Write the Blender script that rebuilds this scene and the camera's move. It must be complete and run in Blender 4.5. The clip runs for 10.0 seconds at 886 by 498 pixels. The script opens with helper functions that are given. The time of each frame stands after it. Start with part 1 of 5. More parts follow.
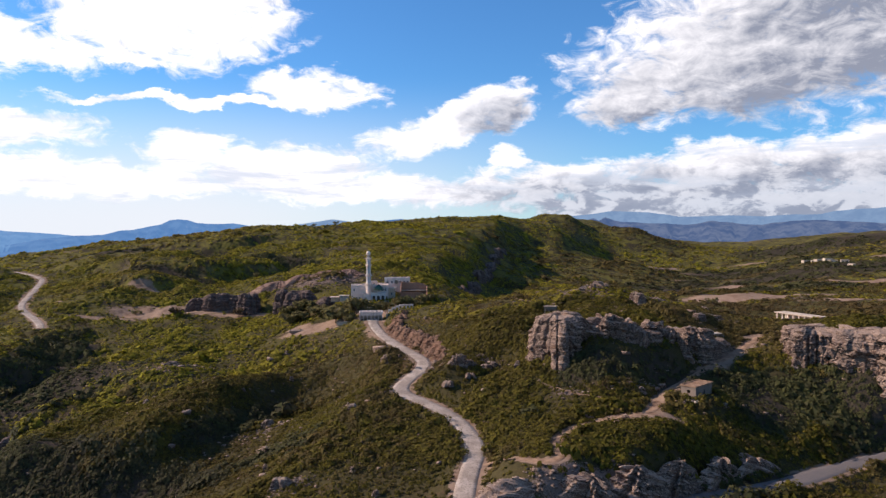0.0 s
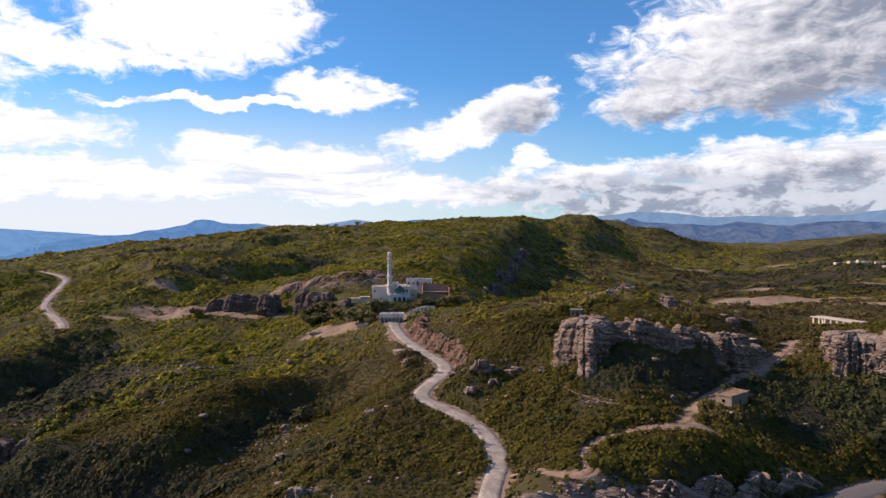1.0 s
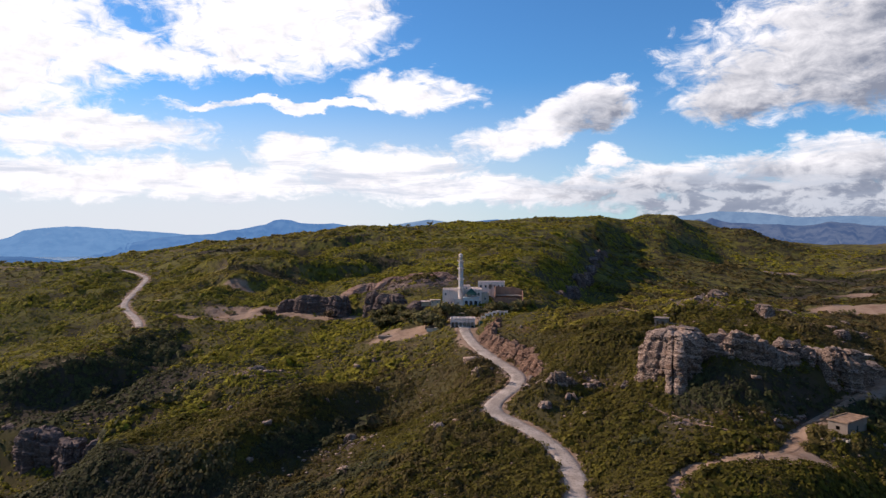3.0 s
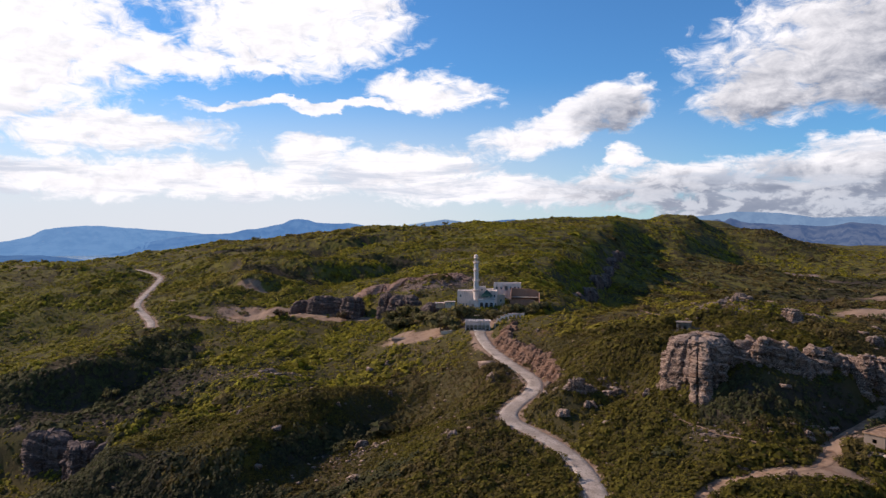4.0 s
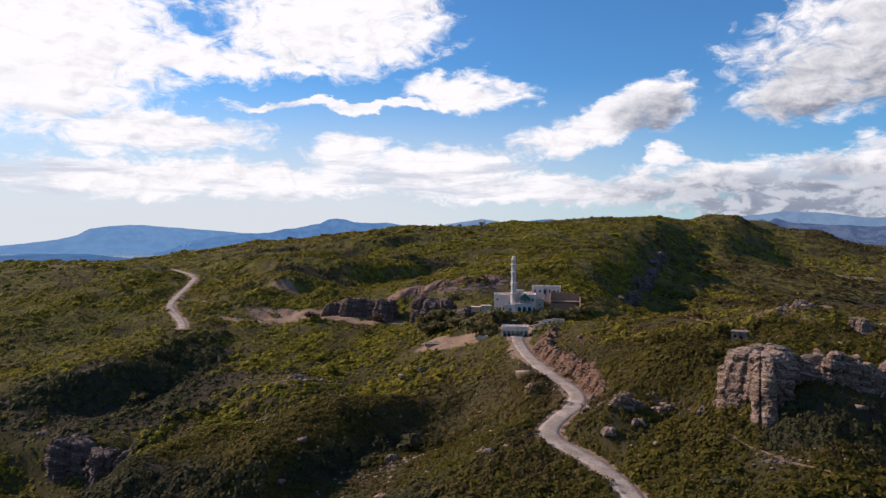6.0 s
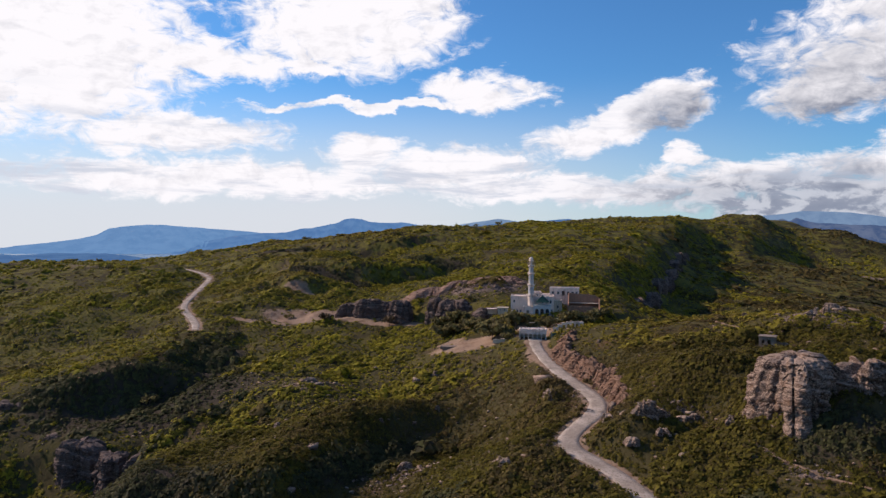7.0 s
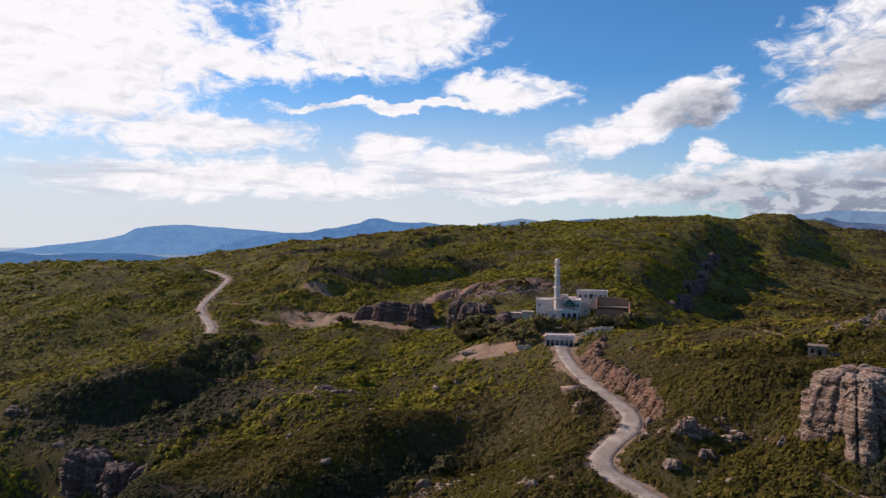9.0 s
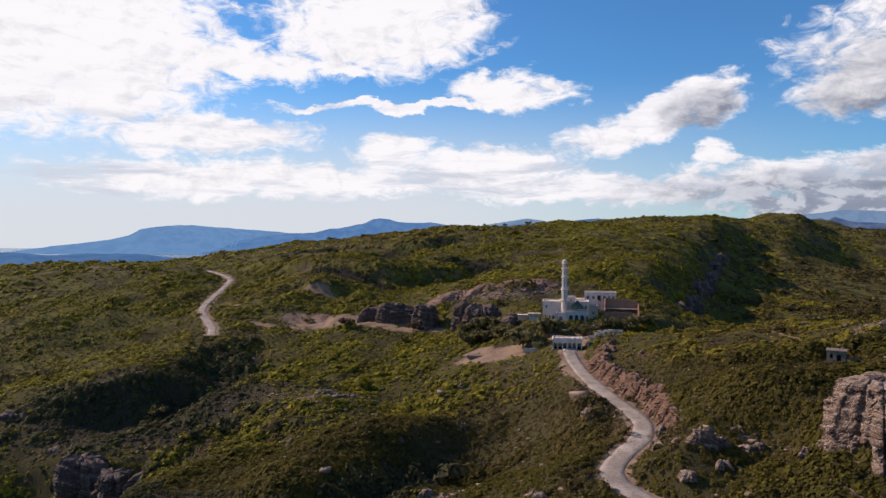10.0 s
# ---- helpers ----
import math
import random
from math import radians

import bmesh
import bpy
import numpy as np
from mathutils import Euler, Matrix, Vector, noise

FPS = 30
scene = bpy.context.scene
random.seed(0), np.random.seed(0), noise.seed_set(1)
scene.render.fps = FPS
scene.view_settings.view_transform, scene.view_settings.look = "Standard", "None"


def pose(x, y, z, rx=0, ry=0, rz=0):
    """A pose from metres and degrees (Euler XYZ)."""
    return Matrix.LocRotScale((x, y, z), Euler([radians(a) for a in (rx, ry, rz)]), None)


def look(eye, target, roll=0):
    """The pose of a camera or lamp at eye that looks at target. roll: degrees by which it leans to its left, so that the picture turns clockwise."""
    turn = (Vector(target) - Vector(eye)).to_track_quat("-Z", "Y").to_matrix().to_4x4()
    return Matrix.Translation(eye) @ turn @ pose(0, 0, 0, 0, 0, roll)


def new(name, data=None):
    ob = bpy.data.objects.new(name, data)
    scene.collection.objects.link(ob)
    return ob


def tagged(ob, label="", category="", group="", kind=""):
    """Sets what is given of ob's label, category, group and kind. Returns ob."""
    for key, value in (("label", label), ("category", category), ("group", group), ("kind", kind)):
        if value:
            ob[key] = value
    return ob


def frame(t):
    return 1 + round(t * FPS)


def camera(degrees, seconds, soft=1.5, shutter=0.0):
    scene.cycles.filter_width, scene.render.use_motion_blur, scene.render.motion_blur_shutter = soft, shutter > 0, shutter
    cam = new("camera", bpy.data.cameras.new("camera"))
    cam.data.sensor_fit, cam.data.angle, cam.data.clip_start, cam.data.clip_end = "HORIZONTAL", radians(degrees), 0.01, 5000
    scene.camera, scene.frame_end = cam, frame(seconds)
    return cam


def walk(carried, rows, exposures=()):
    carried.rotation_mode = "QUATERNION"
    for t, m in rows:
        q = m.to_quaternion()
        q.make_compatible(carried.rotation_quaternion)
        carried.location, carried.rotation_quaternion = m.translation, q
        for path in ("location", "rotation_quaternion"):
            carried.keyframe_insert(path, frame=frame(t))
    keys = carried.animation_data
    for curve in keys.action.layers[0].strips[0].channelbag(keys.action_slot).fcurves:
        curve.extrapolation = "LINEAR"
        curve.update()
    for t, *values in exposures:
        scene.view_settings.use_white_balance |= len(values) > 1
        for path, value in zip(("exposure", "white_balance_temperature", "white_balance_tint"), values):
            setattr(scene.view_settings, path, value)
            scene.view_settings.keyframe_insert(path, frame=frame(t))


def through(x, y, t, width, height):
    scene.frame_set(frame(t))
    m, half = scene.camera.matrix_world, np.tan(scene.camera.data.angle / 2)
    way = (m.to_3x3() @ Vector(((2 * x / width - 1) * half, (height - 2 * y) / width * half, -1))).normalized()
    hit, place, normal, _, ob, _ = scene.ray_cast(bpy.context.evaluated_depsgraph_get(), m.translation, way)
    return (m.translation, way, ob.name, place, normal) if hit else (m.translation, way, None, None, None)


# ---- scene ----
# the flight: a slow glide towards the mosque, turning left
cam = camera(64.67, 10.0, soft=1.4)
PATH = [
    (0.0, look((-0.08, -0.09, 40.00), (-0.08, 99.89, 37.88), -0.34)),
    (0.5, look((-0.03, 3.74, 40.03), (-1.19, 103.72, 37.95), -0.29)),
    (1.0, look((-0.00, 7.50, 40.11), (-3.23, 107.42, 38.05), -0.24)),
    (1.5, look((-0.02, 11.18, 40.23), (-5.01, 111.04, 38.18), -0.43)),
    (2.0, look((-0.09, 14.82, 40.37), (-8.44, 114.45, 38.32), -0.15)),
    (2.5, look((-0.21, 18.41, 40.52), (-11.87, 117.71, 38.48), -0.11)),
    (4.0, look((-0.93, 29.03, 41.03), (-16.86, 127.74, 38.97), 0.02)),
    (4.5, look((-1.29, 32.55, 41.20), (-18.59, 131.02, 39.12), 0.05)),
    (5.0, look((-1.72, 36.06, 41.36), (-20.22, 134.32, 39.26), 0.08)),
    (5.5, look((-2.21, 39.58, 41.50), (-22.02, 137.57, 39.39), 0.11)),
    (7.0, look((-3.99, 50.13, 41.85), (-27.37, 147.33, 39.69), 0.17)),
    (7.5, look((-4.67, 53.64, 41.94), (-29.02, 150.61, 39.76), 0.17)),
    (8.0, look((-5.39, 57.16, 42.01), (-30.74, 153.86, 39.82), 0.17)),
    (8.5, look((-6.13, 60.66, 42.06), (-32.21, 157.17, 39.87), 0.16)),
    (9.0, look((-6.88, 64.15, 42.11), (-33.43, 160.54, 39.91), 0.15)),
    (9.5, look((-7.64, 67.62, 42.14), (-34.65, 163.87, 39.95), 0.12)),
    (10.0, look((-8.38, 71.05, 42.17), (-35.66, 167.23, 39.99), 0.09)),
]
walk(cam, PATH, [(0.0, 0.72, 6350, 14), (2.5, 0.58, 6350, 14), (5.0, 0.48, 6350, 14), (7.5, 0.42, 6350, 14), (10.0, 0.40, 6350, 14)])

# ---- light: low clear sky with broken cloud, sun ahead and to the left ----
SUN_AZ, SUN_EL = -77.0, 30.0          # degrees from +y towards +x, and above the horizon
sun_dir = Vector((math.sin(radians(SUN_AZ)) * math.cos(radians(SUN_EL)),
                  math.cos(radians(SUN_AZ)) * math.cos(radians(SUN_EL)), math.sin(radians(SUN_EL))))
sun = new("sun", bpy.data.lights.new("sun", "SUN"))
sun.data.energy, sun.data.angle, sun.data.color = 4.55, radians(0.5), (1.0, 0.80, 0.65)
sun.matrix_world = look(sun_dir * 400, (0, 0, 0))


class Nodes:
    """Short forms for building a node tree."""
    def __init__(self, tree):
        self.tree = tree
        tree.nodes.clear()

    def add(self, kind, **props):
        n = self.tree.nodes.new(kind)
        for k, v in props.items():
            setattr(n, k, v)
        return n

    def put(self, socket, value):
        if isinstance(value, bpy.types.NodeSocket):
            self.tree.links.new(value, socket)
        elif value is not None:
            socket.default_value = value

    def math(self, op, a, b=None, c=None, clamp=False):
        n = self.add("ShaderNodeMath", operation=op, use_clamp=clamp)
        for s, v in zip(n.inputs, (a, b, c)):
            self.put(s, v)
        return n.outputs[0]

    def vmath(self, op, a, b=None):
        n = self.add("ShaderNodeVectorMath", operation=op)
        self.put(n.inputs[0], a)
        self.put(n.inputs[1], b)
        return n.outputs[0]

    def ramp(self, v, lo, hi, smooth=True):
        n = self.add("ShaderNodeMapRange", interpolation_type="SMOOTHSTEP" if smooth else "LINEAR")
        self.put(n.inputs[0], v)
        self.put(n.inputs[1], lo)
        self.put(n.inputs[2], hi)
        return n.outputs[0]

    def noise(self, vec, scale, detail=4.0, rough=0.55, warp=0.0):
        n = self.add("ShaderNodeTexNoise")
        self.put(n.inputs["Vector"], vec)
        n.inputs["Scale"].default_value, n.inputs["Detail"].default_value = scale, detail
        n.inputs["Roughness"].default_value, n.inputs["Distortion"].default_value = rough, warp
        return n.outputs["Fac"]

    def mix(self, f, a, b):
        n = self.add("ShaderNodeMix", data_type="RGBA")
        self.put(n.inputs[0], f)
        self.put(n.inputs[6], (*a, 1) if isinstance(a, tuple) else a)
        self.put(n.inputs[7], (*b, 1) if isinstance(b, tuple) else b)
        return n.outputs[2]


def make_sky():
    world = bpy.data.worlds.new("sky")
    scene.world = world
    world.use_nodes = True
    k = Nodes(world.node_tree)
    sky = k.add("ShaderNodeTexSky", sky_type="NISHITA", sun_disc=False)
    sky.sun_elevation, sky.sun_rotation = radians(SUN_EL), radians(SUN_AZ)
    sky.air_density, sky.dust_density, sky.ozone_density = 1.0, 0.2, 3.0
    way = k.add("ShaderNodeTexCoord").outputs["Generated"]
    xyz = k.add("ShaderNodeSeparateXYZ")
    k.put(xyz.inputs[0], way)
    az = k.math("DEGREES", k.math("ARCTAN2", xyz.outputs[0], xyz.outputs[1]))
    el = k.math("DEGREES", k.math("ARCSINE", xyz.outputs[2]))
    # ragged edges: the sky's angles are pushed about by noise before the cloud shapes are cut
    flat = k.add("ShaderNodeCombineXYZ")
    k.put(flat.inputs[0], az)
    k.put(flat.inputs[1], k.math("MULTIPLY", el, 1.9))
    push = k.math("SUBTRACT", k.noise(flat.outputs[0], 0.16, 7, 0.62), 0.5)
    push2 = k.math("SUBTRACT", k.noise(k.vmath("ADD", flat.outputs[0], (31.0, 7.0, 3.0)), 0.20, 7, 0.62), 0.5)
    az2 = k.math("MULTIPLY_ADD", push, 7.0, az)
    el2 = k.math("MULTIPLY_ADD", push2, 3.4, el)
    puff = k.noise(flat.outputs[0], 0.42, 9, 0.66, 0.6)

    def cloud(a, e, w, h, tilt=0.0, strength=1.0):
        """One cloud: 1 in its middle, 0 at its rim. Azimuth, elevation and half sizes in degrees."""
        da, de = k.math("SUBTRACT", az2, a), k.math("SUBTRACT", el2, e)
        de = k.math("MULTIPLY_ADD", da, -tilt, de)
        r2 = k.math("ADD", k.math("POWER", k.math("DIVIDE", da, w), 2.0), k.math("POWER", k.math("DIVIDE", de, h), 2.0))
        return k.math("MULTIPLY", k.math("SUBTRACT", 1.0, r2), strength)

    def underside(a, e, w, h, tilt=0.0, strength=1.0):
        """How grey a cloud is: its thick middle, its lower half and the side away from the sun."""
        da = k.math("SUBTRACT", az2, a)
        de = k.math("DIVIDE", k.math("MULTIPLY_ADD", da, -tilt, k.math("SUBTRACT", el2, e)), h)
        da = k.math("DIVIDE", da, w)
        r2 = k.math("ADD", k.math("POWER", da, 2.0), k.math("POWER", de, 2.0))
        low = k.math("ADD", k.math("MULTIPLY_ADD", de, -0.55, 0.42), k.math("MULTIPLY", da, 0.22))
        return k.math("MULTIPLY", low, k.ramp(r2, 1.5, 0.15))

    def union(shapes):
        out = shapes[0]
        for s in shapes[1:]:
            out = k.math("MAXIMUM", out, s)
        return out

    white = union([cloud(*c) for c in WHITE_CLOUDS])
    grey = union([cloud(*c) for c in GREY_CLOUDS])
    wide = k.math("SUBTRACT", k.noise(flat.outputs[0], 0.055, 6, 0.6), 0.50)     # unseen cloud elsewhere in the sky, its cover set for fill light
    away = k.ramp(k.math("ABSOLUTE", k.math("ADD", az, 8.0)), 48.0, 70.0)
    elsewhere = k.math("SUBTRACT", k.math("MULTIPLY", k.math("MULTIPLY_ADD", wide, 5.0, 1.65), away), 2.0)
    low = k.math("MULTIPLY_ADD", k.math("MULTIPLY", k.ramp(el, 3.6, 2.4), k.ramp(az, 2.0, 12.0)), 2.2, -1.2)     # the bank's level foot
    body = union([white, grey, elsewhere, low])
    dens = k.ramp(k.math("ADD", body, k.math("MULTIPLY", k.math("SUBTRACT", puff, 0.52), 2.6)), -0.28, 0.60)
    # volume: sides turned to the sun are white, thick parts and undersides grey
    billow = k.noise(flat.outputs[0], 0.16, 8, 0.58)
    sunward = k.noise(k.vmath("ADD", flat.outputs[0], (-1.3, 1.6, 0.0)), 0.16, 8, 0.58)
    relief = k.math("MULTIPLY", k.math("SUBTRACT", sunward, billow), 1.9)
    crisp = k.noise(k.vmath("ADD", flat.outputs[0], (-0.55, 0.75, 0.0)), 0.42, 9, 0.66, 0.6)
    relief = k.math("MULTIPLY_ADD", k.math("SUBTRACT", crisp, puff), 1.5, relief)
    under = union([underside(*c) for c in GREY_CLOUDS])
    dim = k.math("MULTIPLY_ADD", relief, k.math("MULTIPLY_ADD", under, 0.6, 0.50), k.math("MULTIPLY", under, k.math("MULTIPLY_ADD", k.ramp(el, 3.5, 9.0), 0.25, 1.10)), clamp=True)
    col = k.mix(dim, (1.26, 1.23, 1.22), (0.32, 0.35, 0.43))
    # thin level streaks in the cloud over the horizon
    thin = k.add("ShaderNodeCombineXYZ")
    k.put(thin.inputs[0], k.math("MULTIPLY", az, 0.10))
    k.put(thin.inputs[1], k.math("MULTIPLY", el, 0.75))
    streak = k.math("MULTIPLY", k.ramp(k.noise(thin.outputs[0], 1.0, 8, 0.62, 0.4), 0.46, 0.64), k.ramp(el, 12.0, 6.0))
    col = k.mix(k.math("MULTIPLY", streak, 0.85), col, (0.74, 0.80, 0.90))
    base = k.math("MULTIPLY", k.ramp(el, 6.2, 1.8), k.ramp(az, -8.0, 12.0))
    bank = k.mix(k.ramp(relief, -0.12, 0.16), (0.70, 0.74, 0.81), (0.33, 0.38, 0.48))
    col = k.mix(k.math("MULTIPLY", base, 0.92), col, bank)
    # white haze over the horizon, strongest towards the sun
    haze = k.math("MULTIPLY", k.ramp(el, 13.0, 1.0), k.math("MULTIPLY", k.ramp(az, 26.0, -22.0), k.ramp(az, -95.0, -60.0)))
    clear = k.add("ShaderNodeBackground")
    tint = k.add("ShaderNodeMix", data_type="RGBA", blend_type="MULTIPLY")
    tint.inputs[0].default_value = 1.0
    k.put(tint.inputs[6], sky.outputs[0])
    tint.inputs[7].default_value = (0.60, 1.09, 1.45, 1)
    k.put(clear.inputs[0], tint.outputs[2])
    clear.inputs[1].default_value = 0.065
    over = k.add("ShaderNodeBackground")
    k.put(over.inputs[0], col)
    over.inputs[1].default_value = 0.585
    milk = k.add("ShaderNodeBackground")
    milk.inputs[0].default_value, milk.inputs[1].default_value = (0.93, 0.96, 1.0, 1), 0.57
    m1, m2 = k.add("ShaderNodeMixShader"), k.add("ShaderNodeMixShader")
    k.put(m1.inputs[0], k.math("MULTIPLY", haze, 0.95))
    k.put(m1.inputs[1], clear.outputs[0])
    k.put(m1.inputs[2], milk.outputs[0])
    k.put(m2.inputs[0], dens)
    k.put(m2.inputs[1], m1.outputs[0])
    k.put(m2.inputs[2], over.outputs[0])
    k.put(k.add("ShaderNodeOutputWorld").inputs[0], m2.outputs[0])


# azimuth, elevation, half width, half height (degrees), tilt, strength
WHITE_CLOUDS = [
    (-21.0, 16.6, 9.5, 4.4, 0.02), (-31, 13.2, 6.5, 1.6, -0.12), (-10.3, 11.4, 5.5, 1.5, -0.06),
    (-18.0, 10.3, 12.0, 0.42, 0.03), (-24.0, 12.9, 2.6, 0.7, -0.05),
    (0.2, 8.5, 6.8, 1.9, 0.28), (4.8, 6.1, 1.7, 0.9, 0.2),
    (-44.0, 14.0, 12.0, 7.5, 0.0, 1.3), (-34.0, 7.6, 9.0, 1.7, 0.02), (-20.0, 6.6, 4.0, 1.6, 0.0),
    (-13.0, 5.3, 8.0, 1.9, 0.0), (-30.0, 4.2, 18.0, 1.6, 0.0), (-4.0, 3.6, 14.0, 1.3, 0.0)]
GREY_CLOUDS = [
    (25.0, 13.2, 15.0, 5.0, 0.05), (30.0, 17.5, 14.0, 5.0, 0.0), (15.0, 10.4, 4.4, 2.3, 0.1), (4.4, 9.9, 3.6, 2.1, 0.22),
    (11.0, 4.2, 11.0, 1.8, 0.02), (22.0, 4.6, 9.0, 2.2, 0.04), (31.0, 5.2, 9.0, 2.4, 0.04), (22.0, 2.6, 20.0, 1.7, 0.0), (48, 9, 16, 8, 0)]
make_sky()

# ---- materials ----


def material(name, rough=0.9, spec=0.2):
    mat = bpy.data.materials.new(name)
    mat.use_nodes = True
    k = Nodes(mat.node_tree)
    b = k.add("ShaderNodeBsdfPrincipled")
    b.inputs["Roughness"].default_value, b.inputs["Specular IOR Level"].default_value = rough, spec
    out = k.add("ShaderNodeOutputMaterial")
    k.put(out.inputs[0], b.outputs[0])
    where = k.add("ShaderNodeTexCoord").outputs["Object"]
    return mat, k, b, where, out


def bump(k, b, height, strength, distance):
    n = k.add("ShaderNodeBump")
    n.inputs["Strength"].default_value, n.inputs["Distance"].default_value = strength, distance
    k.put(n.inputs["Height"], height)
    k.put(b.inputs["Normal"], n.outputs[0])


def ground_material():
    mat, k, b, p, _ = material("scrub ground", 1.0, 0.03)
    at = k.add("ShaderNodeAttribute", attribute_name="bare").outputs["Fac"]
    far = k.add("ShaderNodeAttribute", attribute_name="wild").outputs["Fac"]
    stone = k.add("ShaderNodeAttribute", attribute_name="stone").outputs["Fac"]
    n1, n2, n3 = k.noise(p, 0.05, 6, 0.6), k.noise(p, 0.45, 6, 0.65), k.noise(p, 2.2, 5, 0.6)
    soil = k.mix(n2, (0.060, 0.032, 0.026), (0.128, 0.070, 0.052))
    grass = k.mix(n2, (0.032, 0.027, 0.016), (0.070, 0.060, 0.024))
    low = k.mix(k.ramp(k.math("ADD", k.math("MULTIPLY", n1, 0.6), k.math("MULTIPLY", n3, 0.4)), 0.52, 0.68), grass, soil)
    sand = k.mix(n2, (0.185, 0.126, 0.090), (0.285, 0.208, 0.150))
    sand = k.mix(k.math("MULTIPLY", k.ramp(k.noise(p, 0.16, 6, 0.7), 0.46, 0.66), 0.75), sand, (0.135, 0.082, 0.055))
    # woods and scrub too far off to be told apart
    spot = k.noise(p, 0.09, 8, 0.68)
    woods = k.mix(k.ramp(spot, 0.40, 0.62), (0.036, 0.031, 0.020), (0.112, 0.102, 0.026))
    woods = k.mix(k.ramp(k.noise(p, 0.012, 5, 0.6), 0.56, 0.72), woods, (0.128, 0.100, 0.060))
    c = k.mix(far, low, woods)
    c = k.mix(k.ramp(k.math("ADD", at, k.math("MULTIPLY", k.math("SUBTRACT", n2, 0.5), 0.7)), 0.35, 0.65), c, sand)
    rock = k.mix(n3, (0.090, 0.064, 0.052), (0.230, 0.175, 0.145))
    c = k.mix(k.ramp(k.math("ADD", stone, k.math("MULTIPLY", k.math("SUBTRACT", n3, 0.5), 1.1)), 0.45, 0.7), c, rock)
    # dark ground: shade of gorges and steps painted in, and ground under dark trees
    shadowed = k.add("ShaderNodeAttribute", attribute_name="shadowed").outputs["Fac"]
    shade_ground = k.mix(n2, (0.031, 0.026, 0.021), (0.060, 0.049, 0.034))
    c = k.mix(k.ramp(k.math("ADD", shadowed, k.math("SUBTRACT", n2, 0.5)), 0.3, 0.85), c, shade_ground)
    k.put(b.inputs["Base Color"], c)
    bump(k, b, k.math("ADD", n2, k.math("MULTIPLY", n3, 0.6)), 0.8, 0.35)
    return mat


def road_material():
    mat, k, b, p, _ = material("packed gravel", 0.92, 0.15)
    n1, n2, n3 = k.noise(p, 0.22, 5, 0.6), k.noise(p, 1.6, 6, 0.65), k.noise(p, 9.0, 3, 0.6)
    c = k.mix(k.ramp(n1, 0.35, 0.65), (0.250, 0.208, 0.172), (0.380, 0.325, 0.275))
    c = k.mix(k.math("MULTIPLY", k.ramp(n2, 0.46, 0.68), 0.8), c, (0.168, 0.132, 0.100))
    c = k.mix(k.math("MULTIPLY", k.ramp(n3, 0.55, 0.75), 0.4), c, (0.416, 0.368, 0.304))
    k.put(b.inputs["Base Color"], c)
    bump(k, b, k.math("ADD", n2, k.math("MULTIPLY", n3, 0.3)), 0.5, 0.10)
    return mat


def asphalt_material():
    mat, k, b, p, _ = material("dusty asphalt", 0.85, 0.25)
    n1, n2 = k.noise(p, 0.3, 5, 0.6), k.noise(p, 3.0, 6, 0.65)
    c = k.mix(n1, (0.085, 0.078, 0.078), (0.140, 0.126, 0.120))
    c = k.mix(k.math("MULTIPLY", k.ramp(n2, 0.5, 0.7), 0.5), c, (0.185, 0.150, 0.118))
    k.put(b.inputs["Base Color"], c)
    bump(k, b, n2, 0.3, 0.05)
    return mat


def rock_material(name, dark, mid, pale, stain):
    mat, k, b, p, _ = material(name, 0.95, 0.06)
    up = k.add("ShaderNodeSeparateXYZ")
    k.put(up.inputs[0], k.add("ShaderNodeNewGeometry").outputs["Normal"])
    bands = k.vmath("MULTIPLY", p, (0.096, 0.096, 1.200))
    n1, n2, n3 = k.noise(bands, 1.0, 6, 0.65), k.noise(p, 0.5, 6, 0.65), k.noise(p, 3.5, 6, 0.7)
    c = k.mix(k.ramp(n1, 0.38, 0.62), dark, mid)
    c = k.mix(k.ramp(n3, 0.45, 0.72), c, pale)
    c = k.mix(k.math("MULTIPLY", k.ramp(n2, 0.5, 0.68), 0.8), c, stain)
    # upward faces mixed paler: the light on rock tops put into the colour
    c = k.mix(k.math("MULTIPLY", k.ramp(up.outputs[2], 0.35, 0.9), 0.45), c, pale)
    k.put(b.inputs["Base Color"], c)
    bump(k, b, k.math("ADD", n1, k.math("ADD", n2, n3)), 0.7, 0.22)
    return mat


def leaf_material(name, shade, mid, lit, through=0.35):
    mat, k, b, p, out = material(name, 0.8, 0.06)
    rnd = k.add("ShaderNodeNewGeometry").outputs["Random Per Island"]
    n1, n2 = k.noise(p, 0.035, 5, 0.6), k.noise(p, 0.35, 4, 0.6)
    f = k.math("ADD", k.math("MULTIPLY", rnd, 0.55), k.math("ADD", k.math("MULTIPLY", n1, 0.7), k.math("MULTIPLY", n2, 0.55)))
    c = k.mix(k.ramp(f, 0.45, 1.25, False), shade, lit)
    c = k.mix(k.ramp(n2, 0.60, 0.75), c, mid)
    c = k.mix(k.math("MULTIPLY", k.ramp(k.noise(k.vmath("ADD", p, (-700.0, 0.0, 0.0)), 0.0045, 4, 0.6), 0.47, 0.66), 0.35), c, mid)
    k.put(b.inputs["Base Color"], c)
    t, m = k.add("ShaderNodeBsdfTranslucent"), k.add("ShaderNodeMixShader")
    k.put(t.inputs[0], c)
    m.inputs[0].default_value = through
    k.put(m.inputs[1], b.outputs[0])
    k.put(m.inputs[2], t.outputs[0])
    k.put(out.inputs[0], m.outputs[0])
    return mat


